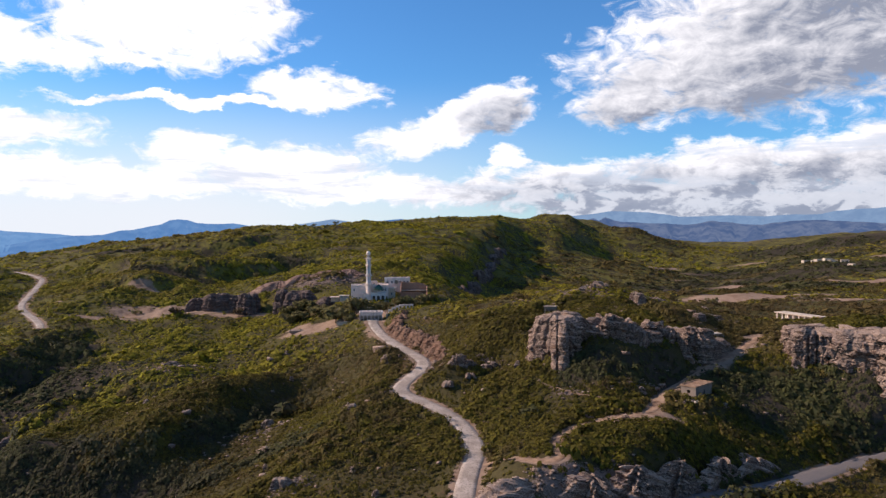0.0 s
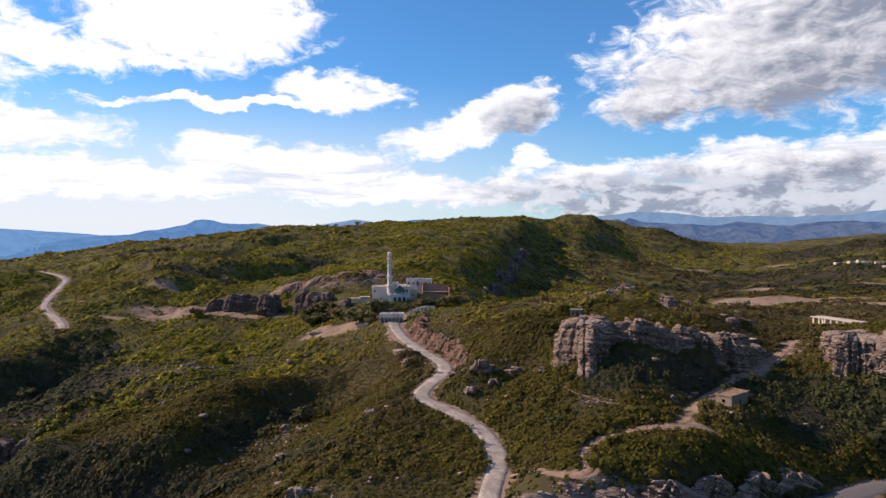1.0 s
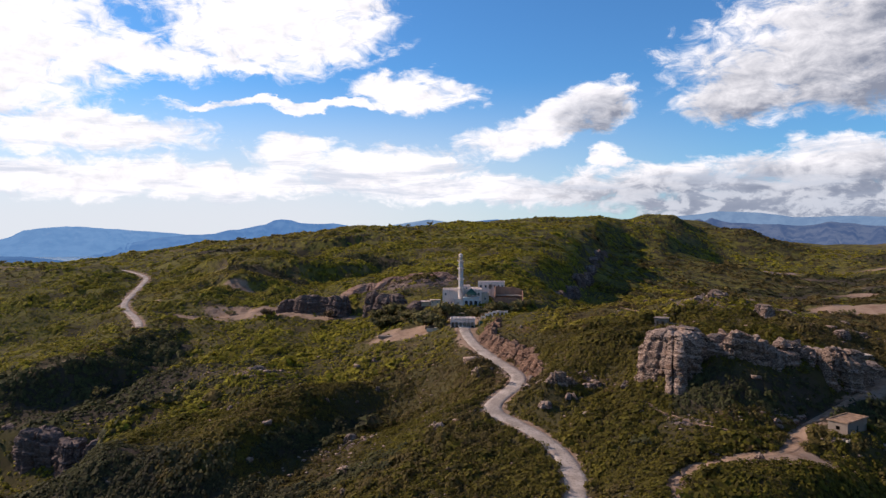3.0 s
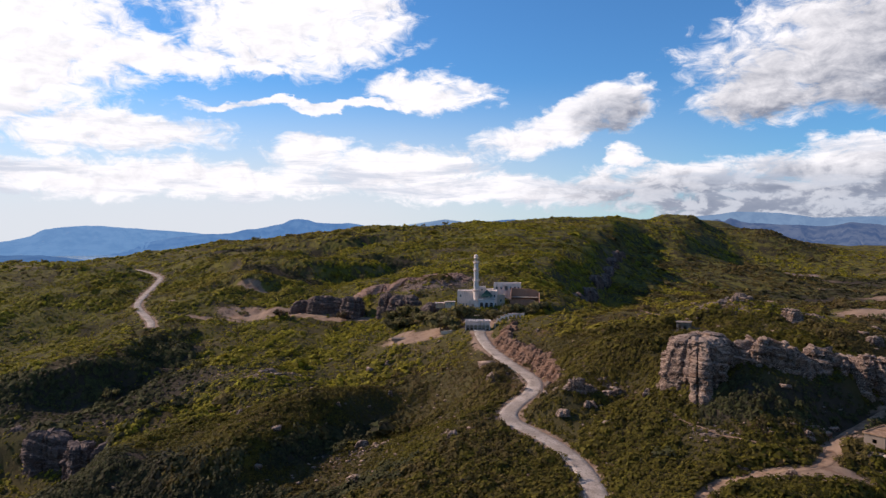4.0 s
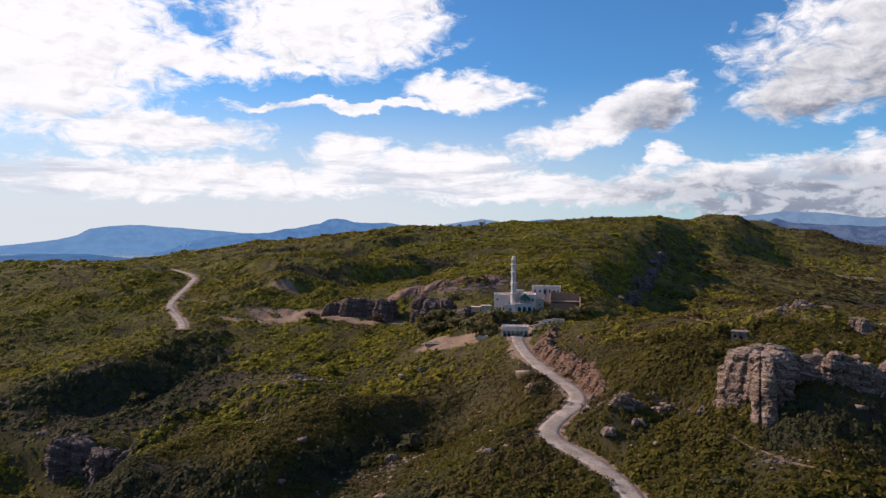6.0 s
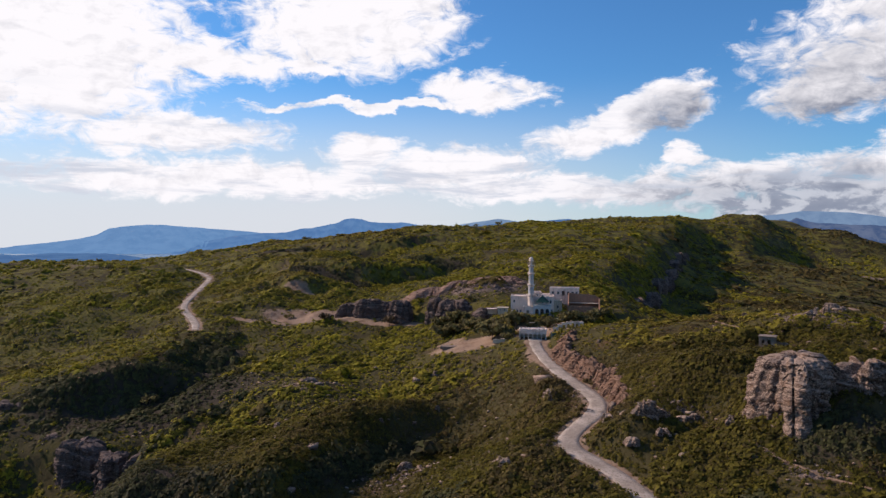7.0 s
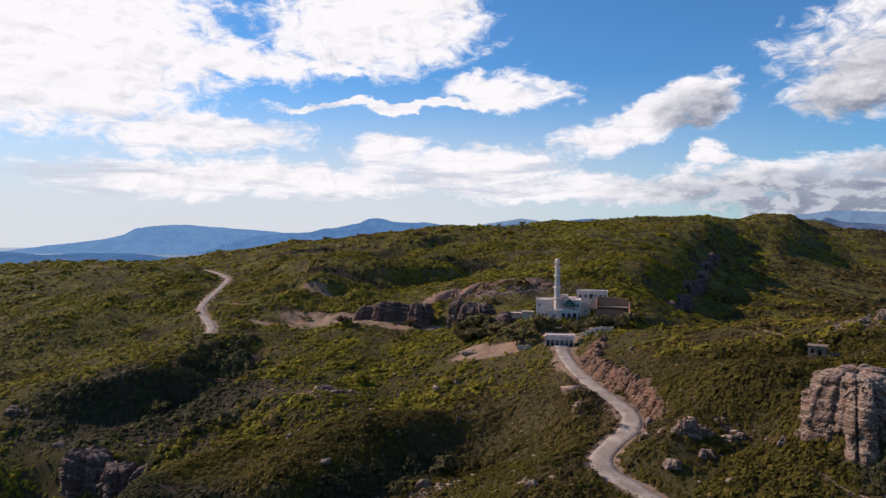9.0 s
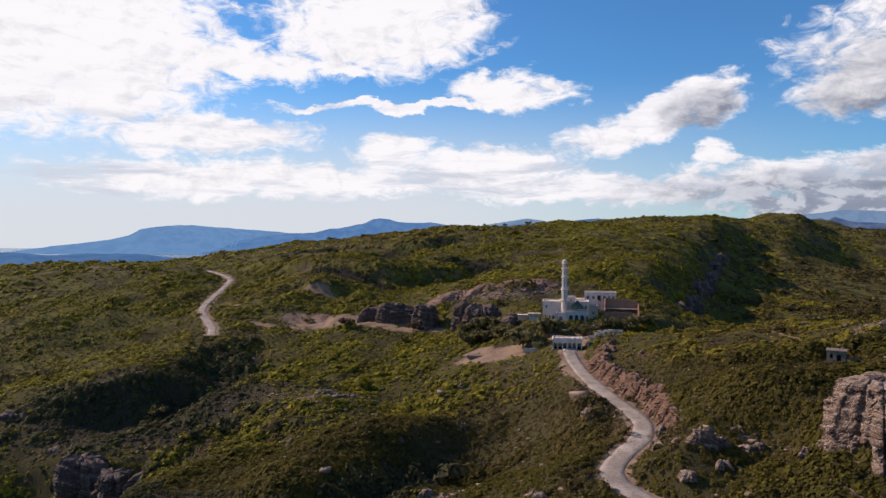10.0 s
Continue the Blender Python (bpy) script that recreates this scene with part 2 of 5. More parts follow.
def paint_material(name, base, dirt, rough=0.8, scale=0.5):
    mat, k, b, p, _ = material(name, rough, 0.25)
    streak = k.noise(k.vmath("MULTIPLY", p, (1.6, 1.6, 0.22)), scale, 6, 0.65)
    fine = k.noise(p, 3.0, 5, 0.6)
    c = k.mix(k.math("MULTIPLY", k.ramp(streak, 0.46, 0.72), 0.75), base, dirt)
    c = k.mix(k.math("MULTIPLY", k.ramp(fine, 0.55, 0.8), 0.35), c, dirt)
    k.put(b.inputs["Base Color"], c)
    bump(k, b, fine, 0.25, 0.03)
    return mat


def haze_material(name, low, high, glow):
    """Hills many kilometres off; the haze between is painted in as a blue glow."""
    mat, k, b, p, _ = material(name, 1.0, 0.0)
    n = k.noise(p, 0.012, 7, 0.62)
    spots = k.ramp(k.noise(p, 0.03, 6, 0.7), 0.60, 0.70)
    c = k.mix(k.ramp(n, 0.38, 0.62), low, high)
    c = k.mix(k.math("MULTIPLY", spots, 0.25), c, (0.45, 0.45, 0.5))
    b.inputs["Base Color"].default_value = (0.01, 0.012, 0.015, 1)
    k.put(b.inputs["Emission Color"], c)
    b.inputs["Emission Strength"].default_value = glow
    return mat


def track_material():
    mat, k, b, p, _ = material("sandy track", 1.0, 0.03)
    n1, n2 = k.noise(p, 0.5, 6, 0.65), k.noise(p, 4.0, 5, 0.6)
    c = k.mix(k.ramp(n1, 0.36, 0.64), (0.175, 0.112, 0.074), (0.295, 0.200, 0.134))
    c = k.mix(k.math("MULTIPLY", k.ramp(n2, 0.52, 0.72), 0.5), c, (0.17, 0.11, 0.065))
    k.put(b.inputs["Base Color"], c)
    bump(k, b, n2, 0.4, 0.06)
    return mat


GROUND, GRAVEL, ASPHALT, SANDY = ground_material(), road_material(), asphalt_material(), track_material()
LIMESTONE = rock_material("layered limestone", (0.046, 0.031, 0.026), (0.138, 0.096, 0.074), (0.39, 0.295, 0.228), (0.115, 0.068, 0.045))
# for crags facing away from the sun: their shade is put into this colour
SHADEROCK = rock_material("weathered rock, darkened for shade", (0.038, 0.028, 0.027), (0.088, 0.064, 0.056), (0.215, 0.160, 0.130), (0.075, 0.048, 0.036))
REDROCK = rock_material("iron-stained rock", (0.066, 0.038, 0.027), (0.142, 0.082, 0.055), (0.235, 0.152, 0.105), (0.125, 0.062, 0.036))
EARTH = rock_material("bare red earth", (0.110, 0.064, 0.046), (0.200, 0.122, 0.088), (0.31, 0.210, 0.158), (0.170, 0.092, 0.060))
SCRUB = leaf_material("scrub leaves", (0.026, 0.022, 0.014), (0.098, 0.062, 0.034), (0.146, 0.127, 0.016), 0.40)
DRY_SCRUB = leaf_material("dry scrub leaves", (0.034, 0.025, 0.016), (0.120, 0.078, 0.044), (0.155, 0.122, 0.034), 0.35)
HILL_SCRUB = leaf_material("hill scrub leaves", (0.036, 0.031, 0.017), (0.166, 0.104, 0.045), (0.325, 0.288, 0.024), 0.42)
# dark trees, and scrub with the shade of hollows put into the colour
SHADE_AND_WOODS = leaf_material("dark tree leaves and shade-darkened scrub", (0.030, 0.027, 0.021), (0.062, 0.050, 0.034), (0.090, 0.092, 0.031), 0.32)
TREE_LEAF = leaf_material("tree leaves", (0.064, 0.054, 0.036), (0.130, 0.098, 0.058), (0.205, 0.180, 0.064), 0.40)
DRY_LEAF = leaf_material("dry leaves", (0.06, 0.045, 0.028), (0.12, 0.08, 0.045), (0.14, 0.10, 0.055), 0.25)
BARK = paint_material("bark", (0.10, 0.075, 0.05), (0.05, 0.04, 0.03))
WHITE = paint_material("whitewash", (0.66, 0.545, 0.470), (0.36, 0.275, 0.215))
CREAM = paint_material("old cream plaster", (0.44, 0.37, 0.29), (0.24, 0.175, 0.12))
BROWN_WALL = paint_material("brown rubble wall", (0.30, 0.165, 0.108), (0.18, 0.098, 0.066), 0.9, 0.9)
CONCRETE = paint_material("weathered concrete", (0.19, 0.150, 0.118), (0.115, 0.088, 0.068), 0.9)
GREEN_PAINT = paint_material("green enamel", (0.022, 0.066, 0.048), (0.04, 0.055, 0.045), 0.5)
BLUE_PAINT = paint_material("pale blue paint", (0.43, 0.46, 0.48), (0.33, 0.33, 0.32), 0.6)
GREY_PANEL = paint_material("grey-blue paint", (0.30, 0.35, 0.40), (0.22, 0.23, 0.24), 0.7)
DARK = paint_material("dark interior", (0.022, 0.02, 0.02), (0.012, 0.011, 0.01))

# ---- the lie of the land: heights along roads, crests, rims and gullies (x, y, z) ----
MAIN_ROAD = [(3, 110, -25), (4, 140, -22.3), (4.5, 159, -20.5), (5.6, 169, -19.8), (7.5, 180, -18.7), (8, 190, -17.3), (5.8, 200.6, -15.8),
             (1, 210.6, -14.4), (-6, 220, -13.1), (-12.8, 227, -12), (-14.6, 233, -11.3), (-12.2, 241, -10.1), (-8.3, 252, -9),
             (-7.4, 262, -8.2), (-10.5, 272, -7.4), (-17, 285.6, -6.5), (-23.1, 299.5, -5.5), (-29, 317, -4.6), (-33.0, 330, -2.3), (-34.0, 337.0, -0.95)]
SIDE_TRACK = [(10.6, 177.4, -18.6), (13, 175, -17.4), (16.5, 171.4, -15.0), (19.6, 163, -13), (24.3, 159.6, -12.6), (27.6, 163, -12.3), (28, 173, -12.2), (32, 181, -11.7),
              (41.5, 186.6, -10.3), (49.3, 187.7, -9.3), (57, 191, -8.9), (61.5, 200, -8.3), (67.5, 210, -7.3), (76, 217.6, -5.8),
              (87.5, 227.6, -3), (96.3, 231.5, -0.9), (105.7, 241.7, 1.1), (113.3, 251, 2.2)]
LOWER_ROAD = [(20, 140, -22.6), (40, 153, -22.4), (60, 162.4, -22), (74, 167, -22), (86, 172.4, -22), (100, 180.5, -22), (111.5, 187, -22), (122, 192, -22), (150, 202, -22), (190, 208, -20)]
WEST_ROAD = [(-226, 391, -11.2), (-238, 410, -10), (-262, 436, -6.5), (-273, 451, -4.5), (-284, 478, -1), (-297, 511, 3.1),
             (-309, 539, 6.8), (-332, 559, 9.9), (-367, 586, 11.0), (-391, 602, 10.5)]
WEST_SLOPE = [(-21, 216, -15), (-21, 235, -11), (-22, 275, -5), (-31, 260, -18), (-41, 186, -23), (-64, 249, -28), (-82, 262, -19),
              (-120, 274, -26), (-120, 235, -28), (-127, 225, -28), (-133, 224, -26), (-91, 305, -22), (-120, 301, -17), (-103, 356, -17),
              (-66, 337, -10), (-51, 315, -13), (-78, 375, -9), (-92, 206, -40), (-60, 190, -29), (-110, 204, -42), (-130, 205, -43), (-113, 224, -26), (-139, 217, -32), (-30, 130, -28), (-70, 140, -34), (-110, 160, -36), (0, 120, -23)]
WEST_GORGE = [(-177, 316, -22), (-191, 332, -19), (-189, 367, -14), (-179, 264, -34), (-176, 273, -33), (-165, 255, -42), (-186, 252, -49), (-170, 247, -50), (-202, 256, -48), (-152, 200, -46),
              (-180, 230, -45), (-200, 265, -35), (-220, 240, -42), (-207, 314, -16), (-228, 321, -17), (-229, 299, -23), (-241, 286, -30),
              (-275, 406, -21), (-320, 320, -32), (-365, 412, -11), (-330, 440, -6), (-420, 400, -20), (-300, 100, -60), (-520, 460, 0)]
TERRACE = [(-221, 393, -12), (-202, 426, -8), (-150, 415, -6.5), (-165, 440, -6), (-130, 422, -6), (-110, 418, -6), (-240, 440, -2), (-202, 489, 11),
           (-263, 525, 13), (-300, 480, 6), (-120, 470, 6), (-120, 500, 12), (-80, 499, 12), (-72, 440, 14), (-45, 430, 9), (-60, 400, 4),
           (-48, 380, 3), (-30, 395, 4), (-15, 400, 4), (-12, 412, 8), (-42, 352, -3), (-20, 450, 14), (0, 500, 18), (-305, 527, 8)]
PLATEAU = [(-350, 550, 19), (-280, 600, 29), (-260, 540, 20), (-450, 600, 14), (-545, 550, 14), (-490, 575, 15), (-435, 640, 14), (-402, 680, 24), (-176, 557, 16), (-135, 560, 18), (-170, 640, 37), (-134, 658, 38),
           (-220, 760, 42), (-190, 900, 49), (-80, 760, 40), (-40, 560, 24), (20, 600, 24), (37, 670, 29), (-16, 869, 44), (-70, 1000, 58),
           (20, 1150, 66), (80, 1184, 70), (200, 1400, 60), (260, 1500, 66), (330, 1600, 70), (370, 1450, 42), (400, 1360, 26), (455, 1366, 12), (146, 1230, 56), (220, 1280, 62), (85, 738, 16), (146, 760, 5), (100, 850, 20),
           (130, 1000, 22), (340, 1243, 40), (-200, 1300, 30)]
EAST_KNOLL = [(-4, 273, -3), (1, 341, 7), (3, 231, -5), (7, 227, -9), (19, 238, -5), (20, 253, 6), (22, 268, 6), (27, 224, -2), (35, 212, -5),
              (37, 262, 7), (45, 285, 7), (41, 325, 11), (50, 235, 8), (53, 214, 1), (49, 220, 6.0), (57, 220, 4.6), (66, 222.5, 2.4), (75, 222, 1), (68, 240, 7), (80, 232, 4), (75, 278, 10), (58, 300, 15),
              (68, 312, 16), (85, 305, 13), (95, 267, 9), (107, 264, 3), (109, 245, 2), (73, 203, -7), (60, 360, 8), (110, 330, 6), (64, 193, -9)]
EAST_SIDE = [(21, 157, -13), (29, 173, -12), (49, 168, -11), (60, 174, -12), (85, 190, -14), (100, 205, -13), (115, 232, 4), (116, 213, -11), (130, 200, -16), (142, 193, -19),
             (135, 217, 4), (150, 230, 6), (200, 215, 8), (150, 190, -22), (125, 175, -23), (60, 140, -23), (85, 140, -24), (30, 125, -24),
             (163, 317, 0), (154, 303, -0.4), (166, 297, 0.2), (160, 325, -1), (196, 424, -1), (211, 379, 0), (140, 400, -2), (260, 240, 8), (300, 300, 5), (300, 100, -10), (150, 0, -32), (0, 0, -32), (-150, 0, -45)]
EAST_VALLEY = [(30, 410, -5), (30, 480, -3), (100, 450, -4), (15, 372, -2), (35, 375, -2), (62, 388, -2), (92, 372, 0), (60, 560, 4), (100, 600, 0), (150, 560, -8), (230, 640, -18), (327, 832, -20), (190, 1000, 4),
               (258, 938, -4), (280, 1118, -12), (350, 420, 2), (420, 620, -10), (472, 842, -6), (545, 1033, -5), (463, 1179, 12), (420, 1100, -8), (500, 500, 5),
               (700, 900, 10), (600, 1300, 16), (800, 1400, 34), (790, 1180, 32), (600, 1350, 18), (1000, 900, 15), (800, 600, 10), (1200, 1600, 20), (1500, 1000, 10)]
FAR_LAND = [(440, 1650, 20), (500, 1700, -5), (500, 2300, -60), (0, 1800, 20), (-300, 2200, -70), (-500, 900, 8), (-700, 1200, -50), (-800, 700, -40), (-1300, 900, -90),
            (-1500, 2500, -95), (0, 4000, -80), (2500, 3500, -30), (3500, 1000, 0), (0, -300, -32), (-1500, -500, -90), (0, -3000, -60), (3000, -2000, 0), (-4000, 0, -100), (-3500, 4000, -100), (4500, 4500, -30)]

# steep faces: a crest and its foot, pair by pair
SCARPS = [(-212, 328, -16), (-207, 353, -16), (-201, 379, -15), (-200, 391, -14), (-205, 297, -32), (-192, 322, -31), (-186, 340, -27), (-192, 374, -19),
          (-54, 294, -17), (-70, 280, -18), (-82, 260, -19.5), (-89, 238, -22), (-97, 222, -25), (-49, 283, -22), (-63, 270, -27), (-71, 251, -29), (-78, 228, -32), (-86, 213, -35)]
RIDGE_SCARP = [(3, 520, 19), (7, 550, 21), (20, 600, 27), (37, 670, 32), (50, 760, 41), (70, 900, 53), (90, 1050, 63), (16, 500, 0), (24, 545, 3), (42, 600, 5), (62, 675, 11), (82, 760, 12), (108, 900, 18), (132, 1050, 26),
               (-215, 530, 22), (-170, 545, 24), (-120, 575, 28), (-205, 508, 10), (-160, 522, 11), (-112, 552, 16), (230, 1250, 62), (270, 1240, 40), (180, 1100, 46), (215, 1090, 20), (140, 900, 30), (165, 890, 14)]
spots = np.array(SCARPS + RIDGE_SCARP + MAIN_ROAD + SIDE_TRACK[2:] + LOWER_ROAD + WEST_ROAD + WEST_SLOPE + WEST_GORGE + TERRACE + PLATEAU + EAST_KNOLL + EAST_SIDE + EAST_VALLEY + FAR_LAND, float)


def spread(a, b):
    return -np.sqrt(((a[:, None, :2] - b[None, :, :2]) ** 2).sum(2) + 36.0)


def fit_land():
    n = len(spots)
    loose = 0.5 * (np.clip(np.hypot(spots[:, 0], spots[:, 1]) / 260, 0.6, 2.6)) ** 2
    m = np.ones((n + 1, n + 1))
    m[:n, :n] = spread(spots, spots) + np.diag(loose)
    m[n, n] = 0
    return np.linalg.solve(m, np.r_[spots[:, 2], 0])


LAND = fit_land()
table = np.random.RandomState(5).rand(512, 512)


def vnoise(x, y):
    """Smooth value noise, one cell a unit."""
    xi, yi = np.floor(x).astype(int), np.floor(y).astype(int)
    fx, fy = x - xi, y - yi
    fx, fy = fx * fx * (3 - 2 * fx), fy * fy * (3 - 2 * fy)
    g = lambda a, b: table[a % 512, b % 512]
    return (g(xi, yi) * (1 - fx) + g(xi + 1, yi) * fx) * (1 - fy) + (g(xi, yi + 1) * (1 - fx) + g(xi + 1, yi + 1) * fx) * fy - 0.5


def fbm(x, y, cell, octaves=4, keep=0.5):
    out, amp = 0, 1.0
    for i in range(octaves):
        out = out + amp * vnoise(x / cell + 17.3 * i, y / cell - 9.1 * i)
        cell, amp = cell / 2.03, amp * keep
    return out


def dense(line, step=1.0):
    """A smooth curve through the points of a line (Catmull-Rom), about a point a step."""
    p = np.array(line, float)
    p = np.vstack([2 * p[0] - p[1], p, 2 * p[-1] - p[-2]])
    out = []
    for a, b, c, d in zip(p, p[1:], p[2:], p[3:]):
        k = max(2, int(np.linalg.norm((c - b)[:2]) / step))
        t = (np.arange(k) / k)[:, None]
        out.append(0.5 * (2 * b + (c - a) * t + (2 * a - 5 * b + 4 * c - d) * t ** 2 + (3 * b - a - 3 * c + d) * t ** 3))
    out = np.vstack(out + [p[-2:-1]])
    for _ in range(12):
        out[1:-1] = 0.25 * out[:-2] + 0.5 * out[1:-1] + 0.25 * out[2:]
    return out


WEST_PATH = [(-246, 288, -24), (-240, 295, -23), (-231, 301, -22), (-218, 311, -20.5), (-209, 320, -19.5), (-199, 333, -18), (-189, 344, -16.5)]
KNOLL_PATH = [(-2, 352, 0), (10, 350, 0), (22, 343, 0), (31, 332, 0), (36, 312, 0), (41, 298, 0)]
LOW_PATH = [(18, 226, 0), (25, 221, 0), (30.7, 211, 0), (36.8, 204.5, 0), (43, 200, 0), (52, 197, 0)]
# line, half width, softness of its shoulders
WAYS = [(dense(MAIN_ROAD), 3.1, 2.5), (dense(SIDE_TRACK), 1.6, 2.4), (dense(LOWER_ROAD), 3.4, 2.5), (dense(WEST_ROAD, 3.0), 2.9, 3.0), (dense(WEST_PATH, 2.0), 0.6, 4.0), (dense(KNOLL_PATH, 2.0), 0.7, 3.0), (dense(LOW_PATH, 2.0), 0.6, 3.0)]


def near_way(q, line):
    """For points q: the distance to a line and the line's height there."""
    best, height = np.full(len(q), 1e9), np.zeros(len(q))
    lo, hi = line[:, :2].min(0) - 30, line[:, :2].max(0) + 30
    inside = np.nonzero(((q > lo) & (q < hi)).all(1))[0]
    for s in range(0, len(inside), 4000):
        i = inside[s:s + 4000]
        d = ((q[i, None] - line[None, :, :2]) ** 2).sum(2)
        j = d.argmin(1)
        best[i], height[i] = np.sqrt(d[np.arange(len(i)), j]), line[j, 2]
    return best, height


# scarps: the crest's line with its steep side on the right, height, reach behind and before it, width of the face
SCARP_LINES = [
    ([(-214, 392), (-213, 372), (-211, 352), (-204, 326), (-211, 311), (-228, 303), (-246, 296)], 2.5, 26, 8),
    ([(-152, 292), (-160, 280), (-166, 270), (-168, 256), (-160, 240), (-150, 226)], -9.0, 22, 6),
    ([(92, 1120), (62, 890), (46, 760), (34, 690), (22, 625), (12, 570), (5, 520), (-2, 478), (-8, 440)], 12.5, 90, 22, 0.10),
    ([(270, 1230), (205, 1150), (160, 1010), (128, 900), (112, 820), (100, 740), (92, 660)], 5.0, 80, 30, 0.2),
    ([(-140, 640), (-175, 610), (-215, 612), (-270, 640)], 7.0, 40, 12),
    ([(-118, 556), (-150, 540), (-180, 528), (-206, 532)], 9.0, 34, 9),
    ([(-180, 486), (-205, 484), (-232, 492)], 7.0, 26, 8),
    ([(-228, 536), (-255, 538), (-280, 552)], 6.0, 26, 8),
    ([(-60, 414), (-76, 418), (-104, 426), (-130, 437), (-165, 444)], 5.0, 20, 5),
]


def fold(q, line, height, reach, face, crest=0.36):
    """The rise and fall of the land at a scarp."""
    c = dense([(x, y, 0) for x, y in line], 4.0)[:, :2]
    lo, hi = c.min(0) - 2.5 * reach, c.max(0) + 2.5 * reach
    out = np.zeros(len(q))
    i = np.nonzero(((q > lo) & (q < hi)).all(1))[0]
    t = np.gradient(c, axis=0)
    t /= np.linalg.norm(t, axis=1)[:, None]
    u = np.linspace(0, 1, len(c))
    for k in range(0, len(i), 20000):
        j = i[k:k + 20000]
        p = q[j]
        d2 = ((p[:, None] - c[None]) ** 2).sum(2)
        m = d2.argmin(1)
        d = p - c[m]
        side = t[m, 0] * d[:, 1] - t[m, 1] * d[:, 0]
        far = np.sqrt(d2[np.arange(len(j)), m])
        away = np.where(side > 0, far, -far) + 0.9 * face * fbm(p[:, 0], p[:, 1], 3.2 * face, 3, 0.55)
        f = np.clip(away / face, 0, 1)
        f = f * f * (3 - 2 * f)
        ends = np.clip(np.minimum(u[m], 1 - u[m]) * 5, 0, 1)
        out[j] = height * (crest - f) * np.exp(-np.abs(away - face / 2) / reach) * ends * (1 + 0.5 * fbm(p[:, 0] + 40, p[:, 1], 5 * face, 2))
    return out


def land(q, ways=True):
    """The ground's height at points q (n x 2)."""
    q = np.asarray(q, float)
    z = np.empty(len(q))
    for s in range(0, len(q), 20000):
        z[s:s + 20000] = spread(q[s:s + 20000], spots) @ LAND[:-1] + LAND[-1]
    x, y = q.T
    r = np.hypot(x, y)
    rough = np.clip(r / 300, 0.6, 5)
    z = z + 2.6 * fbm(x, y, 38.0, 4, 0.52) * np.clip(rough, 0.6, 1.6) + 0.9 * fbm(x + 90, y, 7.0, 3, 0.5)
    z = z + np.clip((r - 450) / 500, 0, 1) * 9 * fbm(x, y + 300, 170.0, 4, 0.5) * np.clip(rough, 1, 2) * 0.5
    for cx, cy, rad, up in KNOLLS:
        z = z + up * np.exp(-((x - cx) ** 2 + (y - cy) ** 2) / (2 * rad * rad))
    for scarp in SCARP_LINES:
        z = z + fold(q, *scarp)
    if ways:
        for line, half, soft in WAYS[::-1]:
            d, h = near_way(q, line)
            f = np.clip((d - half - 0.3) / (soft * 2.2), 0, 1)
            f = f * f * (3 - 2 * f)
            z = np.where(d < 1e8, (h - 0.07) * (1 - f) + z * f, z)
        for cx, cy, rad, h in LEVELS:
            f = np.clip((np.hypot(x - cx, y - cy) - rad) / (0.6 * rad + 2), 0, 1)
            f = f * f * (3 - 2 * f)
            z = h * (1 - f) + z * f
    return z


# single hills of the east valley and the skyline: x, y, radius, height
KNOLLS = [(338, 1243, 42, 10), (420, 800, 55, 12), (330, 640, 40, 9), (540, 930, 70, 13), (250, 520, 32, 7), (640, 760, 80, 16), (175, 470, 26, 6), (700, 1150, 110, 18),
          (400, 500, 60, 9), (230, 850, 40, 9), (-170, 720, 50, 5), (-40, 800, 60, 5), (300, 330, 40, 5), (195, 1300, 40, 10)]
for way in WAYS[4:]:
    way[0][:, 2] = land(way[0][:, :2], False)
# level pads under buildings: x, y, radius, height
LEVELS = [(-40, 389, 11.5, 3.5), (-37, 364, 6.5, -0.9), (-35.5, 342, 6, -1.4), (-10, 405, 10, 4.5), (72.6, 200.2, 6, -6.5), (44.2, 288, 5, 6.8)]

# bare earth, as ellipses: x, y, half lengths, turn in degrees
BARE = [(-64, 353, 21, 12, -4), (-168, 431, 46, 14, -6), (-122, 417, 24, 5, 0), (-76, 366, 8, 4, 0), (-203, 420, 26, 3, -8), (-85, 438, 7, 4, 0), (53, 185.5, 13, 6, 5), (70, 211, 4, 9, -38), (44, 184, 5, 2.5, 15),
        (-129, 226, 3.5, 1.6, 10), (-118, 232, 3, 1.5, 10), (-33, 333, 6, 4, 0), (-36, 363, 15, 9, 0), (-38, 350, 12, 8, 0), (92, 230, 11, 5, 40), (149, 297, 11, 12, 0), (180, 430, 45, 24, 5), (250, 405, 50, 15, 0), (200, 545, 60, 24, 10),
        (260, 700, 80, 16, 10), (-205, 478, 14, 3, -10), (112, 252, 7, 4, 20), (-30, 318, 6, 14, 15), (150, 310, 30, 5, 5), (-250, 455, 8, 3, 0), (300, 780, 60, 9, 6), (215, 565, 42, 7, 12), (330, 900, 80, 11, 8), (400, 690, 60, 8, -6), (180, 600, 40, 6, 20), (560, 860, 70, 8, 4), (230, 450, 30, 7, 10), (270, 1010, 16, 40, 10), (268, 930, 12, 30, 15), (480, 1060, 70, 8, 0)]
